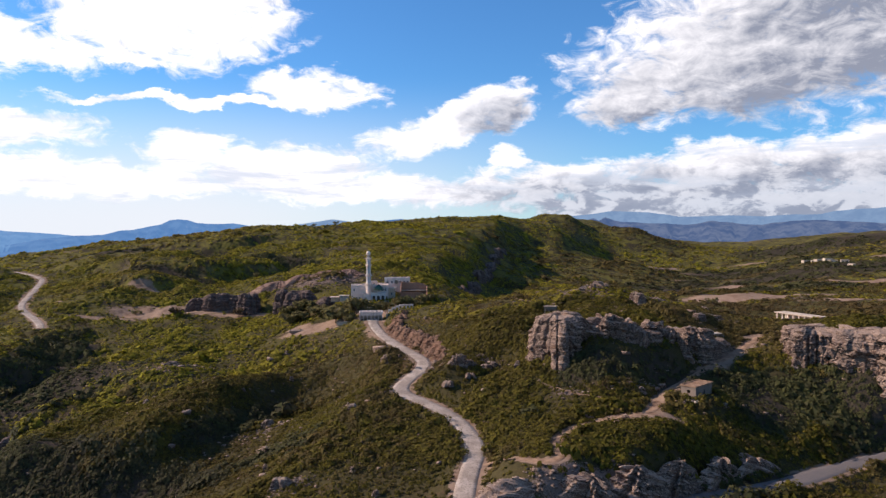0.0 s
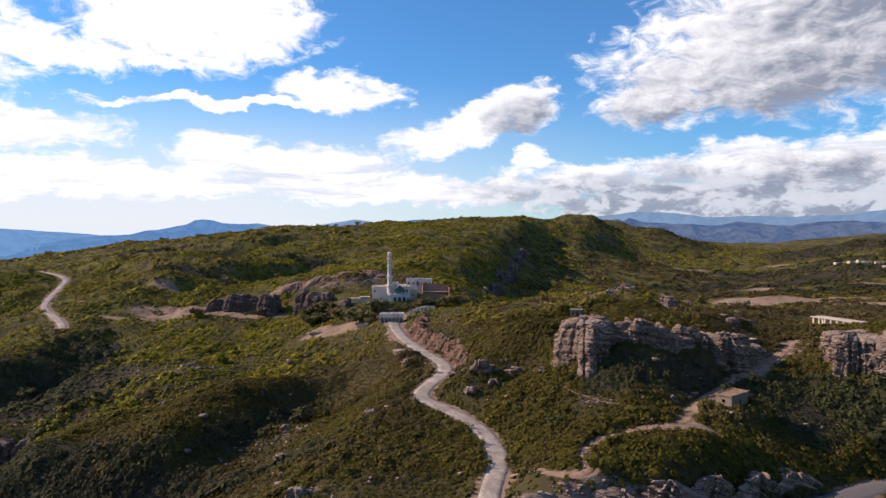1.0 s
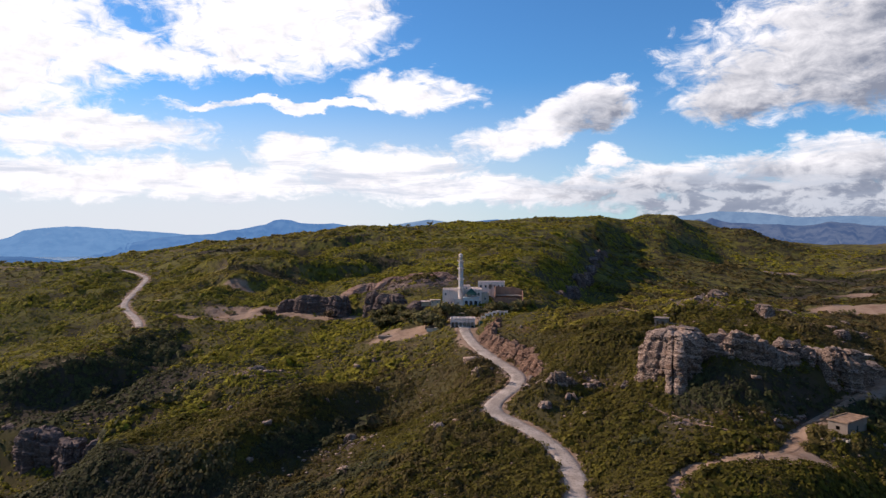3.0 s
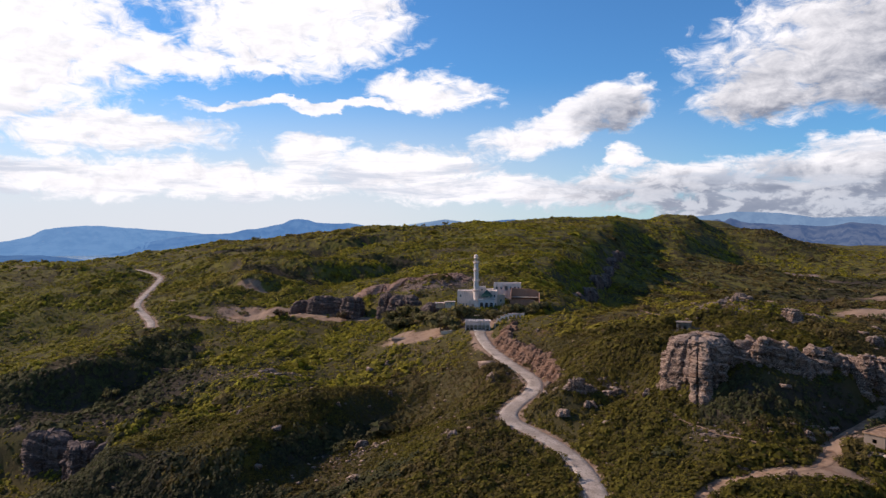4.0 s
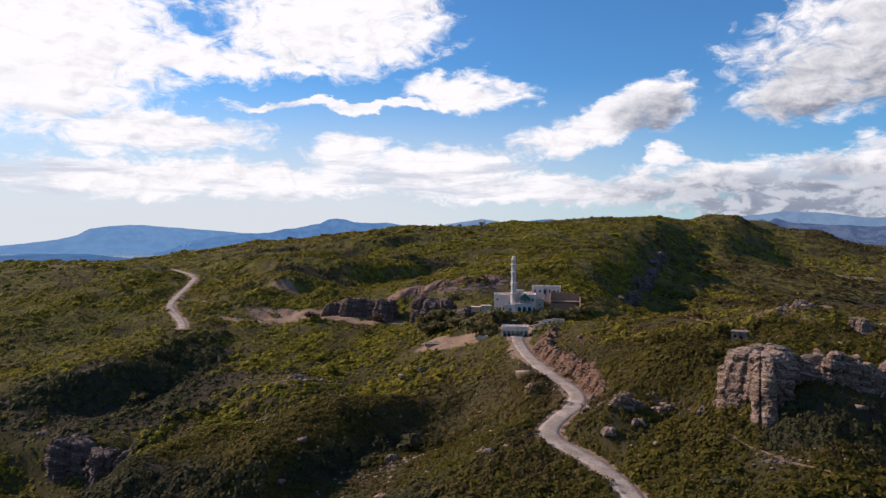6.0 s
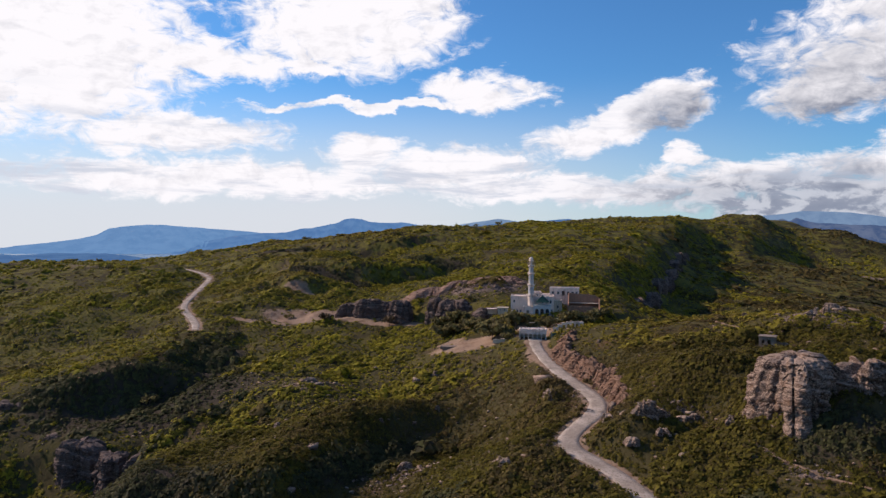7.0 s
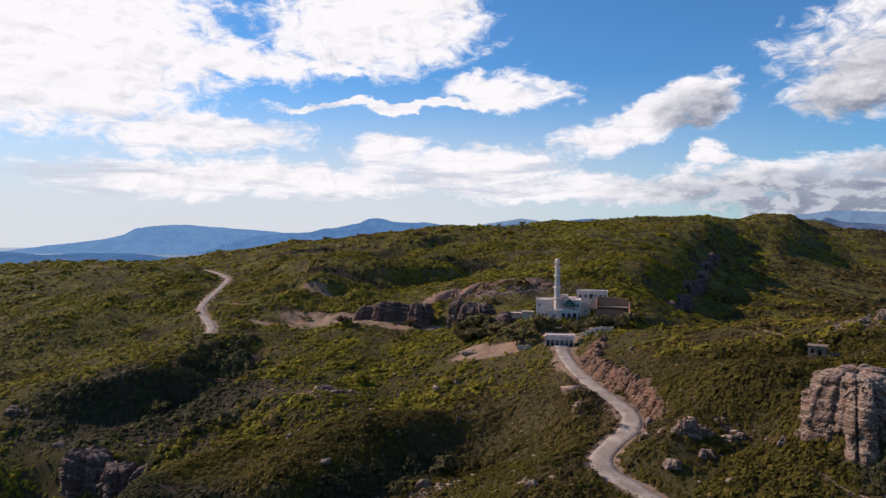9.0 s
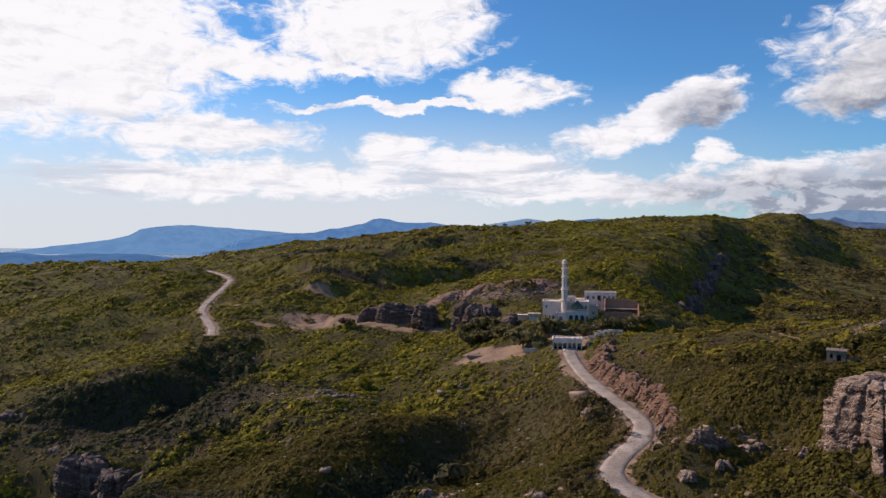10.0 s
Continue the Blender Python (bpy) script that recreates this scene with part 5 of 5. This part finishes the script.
part("fill", box(-4.9, 4.9, -1.9, 1.9, -1.0, 0.24, 0.03), CONCRETE, slab)
low = thing("low_wall", pose(-48, 345.5, ground_z(-48, 345.5), 0, 0, -4), "low pale rubble wall beside the bare ground", "wall")
part("wall", broken_wall(-5, 5, -0.3, 0.3, -0.8, [0.7, 0.9, 0.8, 1.0, 0.8, 0.9, 0.6]), CREAM, low)
part("coping", box(-1.5, 3.4, -0.4, 0.4, 1.01, 1.14, 0.03), WHITE, low)

# ---- outlying buildings ----
shed = thing("shed", pose(72.6, 200.2, -6.3, 0, 0, 43) @ Matrix.Scale(0.8, 4), "weathered concrete field shed with a rimmed flat roof", "shed")
part("wall", wall_with_holes(-6.0, 6.0, -2.8, -2.5, -1.5, 3.5, [(-0.4, 0.7, 0.1, 2.0)]), CONCRETE, shed)
part("wall", box(-6.0, 6.0, 2.5, 2.8, -1.5, 3.5, 0), CONCRETE, shed)
part("wall", turned(wall_with_holes(-2.5, 2.5, -0.15, 0.15, -1.5, 3.5, [(-0.6, 0.5, 1.2, 2.3)]), 90), CONCRETE, shed).location = (-5.85, 0, 0)
part("wall", box(5.7, 6.0, -2.5, 2.5, -1.5, 3.5, 0), CONCRETE, shed)
part("roof", box(-6.0, 6.0, -2.8, 2.8, 3.503, 3.68, 0.02), SANDY, shed, "earth-covered flat roof")
part("roof_rim", parapet(-6.35, 6.35, -3.15, 3.15, 3.45, 0.5, 0.42), SANDY, shed, "pale concrete roof rim")
part("roof_beam", box(0.2, 0.5, -2.7, 2.7, 3.683, 3.85, 0.02), SANDY, shed)
# near-black sheet standing for the unlit inside of the doorway
part("doorway_dark", box(-0.4, 0.7, -2.72, -2.66, 0.1, 2.0, 0.01), DARK, shed)
part("apron", box(-9.6, -6.2, -3.5, 1.0, -1.2, -0.35, 0.08), CONCRETE, shed)
part("apron_rubble", joined(box(-9.3, -8.0, -4.6, -3.6, -1.2, -0.55, 0.15), box(-7.6, -6.2, -4.9, -3.7, -1.3, -0.25, 0.2)), CREAM, shed)

hut = thing("hut", pose(44.2, 288, 6.9, 0, 0, -18), "small grey block hut with a dark doorway", "hut")
part("wall", wall_with_holes(-2.3, 2.3, -2.2, -1.95, -0.8, 3.0, [(-1.5, -0.7, 1.0, 2.1), (0.2, 1.2, 0.0, 2.1)]), CONCRETE, hut)
part("wall", box(-2.3, 2.3, 1.95, 2.2, -0.8, 3.0, 0), CONCRETE, hut)
part("wall", box(-2.3, -2.05, -1.95, 1.95, -0.8, 3.0, 0), CONCRETE, hut)
part("wall", box(2.05, 2.3, -1.95, 1.95, -0.8, 3.0, 0), CONCRETE, hut)
part("roof", box(-2.6, 2.6, -2.5, 2.5, 3.003, 3.22, 0.03), CONCRETE, hut)
part("low_wall", broken_wall(2.7, 6.5, -0.2, 0.2, -0.8, [1.6, 1.2, 1.4, 0.7]), CONCRETE, hut)

school = thing("colonnade_building", pose(156, 305, -0.6, 0, 0, -72) @ Matrix.Scale(1.2, 4), "long white building with an open colonnade", "building")
for i in range(8):
    part("column", box(-9.3 + 2.6 * i, -8.9 + 2.6 * i, -2.2, -1.8, -1, 3.6, 0.03), WHITE, school)
part("back_wall", box(-9.5, 9.5, 2.0, 2.3, -1, 3.6, 0.0), CREAM, school)
part("end_room", box(6.4, 9.5, -1.6, 2.0, -1, 3.6, 0.02), CREAM, school)
part("roof", box(-10, 10, -2.6, 2.8, 3.603, 3.95, 0.04), CREAM, school)
part("floor", box(-9.8, 9.8, -2.4, 2.4, -1.4, -1.0, 0.02), CONCRETE, school)
annex = thing("annex", pose(171, 290, 0.2, 0, 0, -60), "small cream outbuilding beside the colonnade", "building")
block(annex, -4, 4, -2.5, 2.5, -1.5, 3.2, CREAM, [(-2, -1, 1.0, 2.2), (1, 2, 1.0, 2.2)], 0.3)
cairn = thing("stone_pen", pose(96, 247, ground_z(96, 247) - 0.5, 0, 0, 10), "low ruined dry-stone pen with a slab roof", "ruin")
part("wall", broken_wall(-2.6, 2.6, -1.4, -0.9, -1, [0.9, 1.4, 1.1, 1.5, 1.0]), CONCRETE, cairn)
part("wall", broken_wall(-2.6, 2.6, 0.9, 1.4, -1, [1.2, 1.5, 1.2, 1.5, 1.2]), CONCRETE, cairn)
part("slab", box(-2.3, 2.0, -1.6, 1.6, 1.52, 1.72, 0.06), CREAM, cairn)
for i, (x, y, w, t) in enumerate([(470, 905, 12, 8), (468, 880, 10, -10), (458, 852, 13, 15), (455, 828, 10, 0), (452, 812, 12, 20), (464, 808, 10, -20), (451, 772, 7, 30)]):
    house = thing("farmhouse", pose(x, y, ground_z(x, y) - 0.3, 0, 0, t), "distant whitewashed flat-roofed farmhouse", "house", "houses of the valley hamlet")
    block(house, -w / 2.4, w / 2.4, -3.0, 3.0, -2, 2.9, CREAM, [(-w / 4 - 0.6, -w / 4 + 0.6, 0.9, 2.2), (w / 4 - 0.6, w / 4 + 0.6, 0.9, 2.2)], 0.3)

# ---- trees ----
tree_rs = np.random.RandomState(77)


def tree(x, y, height, spread_m, mat, label, seed, leaves=420, bare=0.0, group=""):
    """A trunk that forks into limbs, and a crown of leaf sprays about the limbs' ends, with gaps."""
    r = np.random.RandomState(seed)
    z0 = ground_z(x, y) - 0.2
    ob = thing("tree", pose(x, y, z0), label, "tree", group)
    bm = bmesh.new()
    ends = []

    def limb(a, b, r0, r1):
        n = 6
        d = (b - a).normalized()
        s = d.orthogonal().normalized()
        t = d.cross(s)
        va = [bm.verts.new(a + (s * math.cos(i * 1.0472) + t * math.sin(i * 1.0472)) * r0) for i in range(n)]
        vb = [bm.verts.new(b + (s * math.cos(i * 1.0472) + t * math.sin(i * 1.0472)) * r1) for i in range(n)]
        for i in range(n):
            bm.faces.new((va[i], va[(i + 1) % n], vb[(i + 1) % n], vb[i]))

    w = 0.045 * height
    fork = Vector((r.uniform(-0.08, 0.08) * height, r.uniform(-0.08, 0.08) * height, height * r.uniform(0.25, 0.36)))
    limb(Vector((0, 0, -0.3)), fork * 0.5, w * 1.3, w)
    limb(fork * 0.5, fork, w, w * 0.8)
    for i in range(7):
        a = i * 0.9 + r.uniform(-0.3, 0.3)
        up = r.uniform(0.55, 0.95) * height
        e = Vector((math.cos(a) * spread_m * r.uniform(0.4, 0.8), math.sin(a) * spread_m * r.uniform(0.4, 0.8), up))
        m = fork.lerp(e, 0.5) + Vector((0, 0, 0.06 * height))
        limb(fork, m, w * 0.55, w * 0.32)
        limb(m, e, w * 0.32, w * 0.1)
        ends += [e, m.lerp(e, 0.5)]
    part("trunk", bm, BARK, ob)
    v, f = [], []
    rad = spread_m * 0.42
    for i in range(leaves):
        c = np.array(ends[r.randint(len(ends))])
        d = r.normal(size=3)
        d /= np.linalg.norm(d)
        p = c + d * rad * r.uniform(0.35, 1.05) * (1, 1, 0.62)
        nrm = d + (0, 0, 0.4) + r.normal(size=3) * 0.5
        nrm /= np.linalg.norm(nrm)
        a = np.cross(nrm, r.normal(size=3))
        a /= np.linalg.norm(a)
        b = np.cross(nrm, a)
        s = 0.13 * spread_m * r.uniform(0.6, 1.3) * (1 - bare)
        k = len(v)
        v += [p - a * s - b * s * 0.6, p + a * s * 1.1 - b * s * 0.3, p + a * s * 0.5 + b * s, p - a * s * 0.6 + b * s * 0.8]
        f.append((k, k + 1, k + 2, k + 3))
    new("crown", quick_mesh("crown", np.array(v), np.array(f), mat)).parent = ob
    return ob


SHADE_TREES = [(-54.5, 353, 7.5, 7.5, 1), (-48.5, 352, 4.5, 4.0, 2), (-45, 362, 8.0, 7.0, 3), (-37.5, 361, 3.6, 3.0, 4), (-20, 378, 5.5, 4.5, 7), (-29, 357, 4.5, 3.4, 8),
               (-14, 376, 4.5, 3.6, 9), (-66, 372, 6.0, 5.0, 10), (-74, 388, 7.0, 6.0, 11), (-70, 380, 5, 4.4, 12), (-47, 346, 3.6, 3.2, 13), (-12, 384, 6, 5, 14), (-8, 390, 5, 4, 15), (-80, 392, 6, 5, 16), (-89, 398, 5, 5, 17), (-50, 370, 5, 4, 18), (-33, 367, 5.0, 4.6, 19), (-57, 366, 6.5, 6.0, 20), (-22, 372, 6.5, 5.5, 21), (-84, 380, 6, 6, 22), (-77, 378, 5, 5, 23)]
for x, y, h, s, k in SHADE_TREES:
    tree(x, y, h, s, TREE_LEAF, "dark green spreading tree below the mosque", 100 + k, group="trees round the mosque")
tree(-158, 413, 6.0, 4.6, DRY_LEAF, "brown half-bare tree on the sandy terrace", 140, 260)
tree(-122, 415, 5.0, 4.6, DRY_LEAF, "thin grey tree beside the crag", 141, 160)
for i in range(46):
    a, d = radians(tree_rs.uniform(-44, 30)), tree_rs.uniform(330, 900)
    x, y = math.sin(a) * d, math.cos(a) * d
    if min(near_way(np.array([[x, y]]), l)[0][0] for l, _, _ in WAYS) > 9 and not (-70 < x < 10 and 330 < y < 420):
        tree(x, y, tree_rs.uniform(3.2, 6.0), tree_rs.uniform(2.6, 4.6), TREE_LEAF, "lone dark tree standing in the scrub", 200 + i, 130, group="lone trees on the hills")

# ---- loose stone ----


def stones(name, shapes, count, size, seed, label):
    """Rubble strewn over stony ground, too much of it to count."""
    r = np.random.RandomState(seed)
    q = []
    for cx, cy, a, b, t in shapes:
        n = int(count * a * b)
        g = np.clip(r.normal(size=(n, 2)) * 0.55, -1.5, 1.5) * (a, b)
        c, s = math.cos(radians(t)), math.sin(radians(t))
        q.append(np.stack([cx + g[:, 0] * c - g[:, 1] * s, cy + g[:, 0] * s + g[:, 1] * c], 1))
    q = np.vstack(q)
    for line, half, soft in WAYS:
        q = q[near_way(q, line)[0] > half + 0.8]
    s = r.lognormal(0, 0.55, len(q)) * size
    v, f = blocks(np.c_[q, land(q) + 0.10 * s], np.stack([s * r.uniform(0.8, 1.6, len(q)), s * r.uniform(0.7, 1.2, len(q)), s * r.uniform(0.4, 0.8, len(q))], 1), r)
    tagged(new(name, quick_mesh(name, v, f, LIMESTONE)), label, "stones", kind="stuff")


stones("rubble", STONY[:14], 5.0, 0.34, 5, "pale limestone rubble strewn below the crags")
stones("field_stones", [(-60, 230, 60, 60, 0), (20, 250, 40, 50, 0), (-130, 300, 60, 60, 0), (70, 210, 50, 30, 0), (90, 290, 50, 40, 0), (-40, 320, 40, 40, 0)], 0.16, 0.42, 6, "grey stones lying about in the scrub")

# ---- scrub: bushes past counting, each a clump of leaf sprays ----
rs = np.random.RandomState(11)


def bush_shape(leaves, size, lobes):
    """Corners and triangles of one bush about 1 m across: sprays on a few rounded lobes."""
    cen = np.c_[rs.uniform(-0.33, 0.33, (lobes, 2)), rs.uniform(0.18, 0.42, lobes)]
    cen[0] = 0, 0, 0.36
    rad = rs.uniform(0.20, 0.34, lobes)
    v, f = [], []
    for i in range(leaves):
        c, r = cen[i % lobes], rad[i % lobes]
        d = rs.normal(size=3)
        d[2] = abs(d[2]) * 0.9 - 0.12
        d /= np.linalg.norm(d)
        p = c + d * r * rs.uniform(0.75, 1.12)
        nrm = d + (0, 0, 0.75) + rs.normal(size=3) * 0.28
        nrm /= np.linalg.norm(nrm)
        a = np.cross(nrm, rs.normal(size=3))
        a /= np.linalg.norm(a) + 1e-9
        b = np.cross(nrm, a)
        s = size * rs.uniform(0.7, 1.4)
        k = len(v)
        v += [p - a * s * 0.5 - b * s * 0.35, p + a * s * 0.55 - b * s * 0.2, p + a * s * 0.1 + b * s * 0.6]
        f.append((k, k + 1, k + 2))
    return np.array(v), np.array(f)


def slope(q, step=2.5):
    return (land(q + (step, 0), False) - land(q - (step, 0), False)) / (2 * step), (land(q + (0, step), False) - land(q - (0, step), False)) / (2 * step)


def scatter(shapes, places, scale, seed, low, high):
    """All the bushes of one kind as arrays."""
    r = np.random.RandomState(seed)
    pick, turn = r.randint(len(shapes), size=len(places)), r.uniform(0, 6.283, len(places))
    tall = r.uniform(low, high, len(places))
    gx, gy = slope(places[:, :2])
    gx, gy = np.clip(gx, -0.55, 0.55), np.clip(gy, -0.55, 0.55)
    vs, fs, n = [], [], 0
    for s, (v, f) in enumerate(shapes):
        i = np.nonzero(pick == s)[0]
        if not len(i):
            continue
        c, sn = np.cos(turn[i])[:, None], np.sin(turn[i])[:, None]
        w = np.stack([v[None, :, 0] * c - v[None, :, 1] * sn, v[None, :, 0] * sn + v[None, :, 1] * c,
                      np.repeat(v[None, :, 2], len(i), 0) * tall[i][:, None]], 2) * scale[i][:, None, None] + places[i][:, None]
        w[:, :, 2] += (w[:, :, 0] - places[i, 0][:, None]) * gx[i][:, None] + (w[:, :, 1] - places[i, 1][:, None]) * gy[i][:, None]
        vs.append(w.reshape(-1, 3))
        fs.append((f[None] + (n + np.arange(len(i)) * len(v))[:, None, None]).reshape(-1, 3))
        n += len(i) * len(v)
    return np.vstack(vs), np.vstack(fs)


def sown(lo, hi, cell, seed):
    """Places a cell apart, jittered, in the open land between two distances from the flight's middle."""
    r = np.random.RandomState(seed)
    xs, ys = np.arange(-hi, hi, cell), np.arange(60, hi + 60, cell)
    gx, gy = np.meshgrid(xs, ys)
    q = np.stack([gx.ravel(), gy.ravel()], 1) + r.uniform(-0.48, 0.48, (gx.size, 2)) * cell
    d = np.hypot(q[:, 0], q[:, 1] - 30)
    az = np.degrees(np.arctan2(q[:, 0], q[:, 1] + 10))
    q = q[(d > lo) & (d < hi) & (az > -55) & (az < 37)]
    cover = 0.5 + 1.1 * fbm(q[:, 0], q[:, 1], 26.0, 3) + 0.9 * fbm(q[:, 0] + 500, q[:, 1], 6.0, 2)
    keep = r.uniform(0, 1, len(q)) < np.clip(cover + 0.78, 0.25, 1)
    keep &= r.uniform(0, 1, len(q)) > 1.25 * inside(q, BARE)
    keep &= r.uniform(0, 1, len(q)) > 0.28 * inside(q, STONY)
    for line, half, soft in WAYS:
        keep &= near_way(q, line)[0] > half * 0.92 + r.uniform(0, 1.6, len(q))
    for cx, cy, rad, h in LEVELS:
        keep &= np.hypot(q[:, 0] - cx, q[:, 1] - cy) > rad * 0.95
    q = q[keep]
    return q, r


# dry, browned slopes
DRY = [(300, 700, 230, 280, 0), (110, 275, 34, 40, 0), (160, 350, 70, 60, 0), (340, 1240, 70, 60, 0), (-75, 445, 26, 9, 0), (-20, 300, 12, 30, 20), (12, 175, 10, 14, 0), (-8, 262, 6, 30, 15)]


def scrub(name, lo, hi, cell, shapes, size, seed, label, low=0.6, high=1.05, mat=None):
    q, r = sown(lo, hi, cell, seed)
    # bushes in the ellipses take the shade-darkened leaves
    dark = inside(q, SHADE_AND_GROVES) * 1.5 + 0.9 * fbm(q[:, 0], q[:, 1], 22.0, 3) > 0.72 + 0.3 * r.uniform(-1, 1, len(q))
    clump = np.clip(1.0 + 1.5 * fbm(q[:, 0] + 70, q[:, 1] - 40, 15.0, 2), 0.55, 1.7)
    s = r.lognormal(0, 0.30, len(q)) * size * clump * np.where(dark, 1.2, 1.0)
    places = np.c_[q, land(q) - 0.10 * s]
    dry = ~dark & (inside(q, DRY) * 0.9 + 1.0 * fbm(q[:, 0] - 300, q[:, 1], 40.0, 3) > np.where(q[:, 0] < -60, 0.62, np.where(q[:, 0] > 110, 0.30, 0.46)) + 0.3 * r.uniform(-1, 1, len(q)))
    for sel, title, leaf, words in ((~dark & ~dry, name, mat or HILL_SCRUB, label), (dry, name.replace("scrub", "dry_scrub"), DRY_SCRUB, "brownish half-dry scrub on stony ground"), (dark, name.replace("scrub", "woods"), SHADE_AND_WOODS, "dark trees, and scrub coloured dark for the shade in hollows")):
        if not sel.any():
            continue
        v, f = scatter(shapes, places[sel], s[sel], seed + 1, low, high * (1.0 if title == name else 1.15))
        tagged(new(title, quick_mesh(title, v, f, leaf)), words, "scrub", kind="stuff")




def thicket(name, cell, shapes, size, seed):
    """Tall bushes crowding hollows and scarp feet, with shade put into their colour."""
    r = np.random.RandomState(seed)
    q = []
    for line, height, reach, face, *_ in SCARP_LINES[:2]:
        c = dense([(x, y, 0) for x, y in line], cell * 0.8)[:, :2]
        t = np.gradient(c, axis=0)
        t /= np.linalg.norm(t, axis=1)[:, None]
        side = np.stack([-t[:, 1], t[:, 0]], 1)
        for k in range(int(2.0 * face / cell)):
            q.append(c + side * ((k + 0.4) * cell) + r.uniform(-0.8, 0.8, c.shape) * cell)
    q = np.vstack(q)
    q = q[r.uniform(0, 1, len(q)) < 0.85]
    s = r.lognormal(0, 0.3, len(q)) * size
    v, f = scatter(shapes, np.c_[q, land(q) - 0.1 * s], s, seed + 1, 0.7, 1.2)
    tagged(new(name, quick_mesh(name, v, f, SHADE_AND_WOODS)), "dense scrub along the foot of the scarps, coloured dark for shade", "scrub", kind="stuff")


fine = [bush_shape(48, 0.205, 8) for _ in range(10)]
leafy = [bush_shape(32, 0.30, 5) for _ in range(8)]
middle = [bush_shape(22, 0.36, 4) for _ in range(8)]
coarse = [bush_shape(9, 0.62, 3) for _ in range(6)]
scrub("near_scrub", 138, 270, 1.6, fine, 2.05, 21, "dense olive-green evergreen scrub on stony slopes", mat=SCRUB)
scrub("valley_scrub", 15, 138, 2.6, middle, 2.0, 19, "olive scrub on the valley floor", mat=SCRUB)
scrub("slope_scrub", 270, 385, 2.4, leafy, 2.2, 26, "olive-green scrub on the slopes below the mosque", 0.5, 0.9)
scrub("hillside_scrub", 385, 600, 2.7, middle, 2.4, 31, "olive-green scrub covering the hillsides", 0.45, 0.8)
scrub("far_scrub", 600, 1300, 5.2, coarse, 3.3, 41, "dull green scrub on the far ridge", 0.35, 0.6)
thicket("scarp_woods", 1.9, leafy, 2.5, 61)
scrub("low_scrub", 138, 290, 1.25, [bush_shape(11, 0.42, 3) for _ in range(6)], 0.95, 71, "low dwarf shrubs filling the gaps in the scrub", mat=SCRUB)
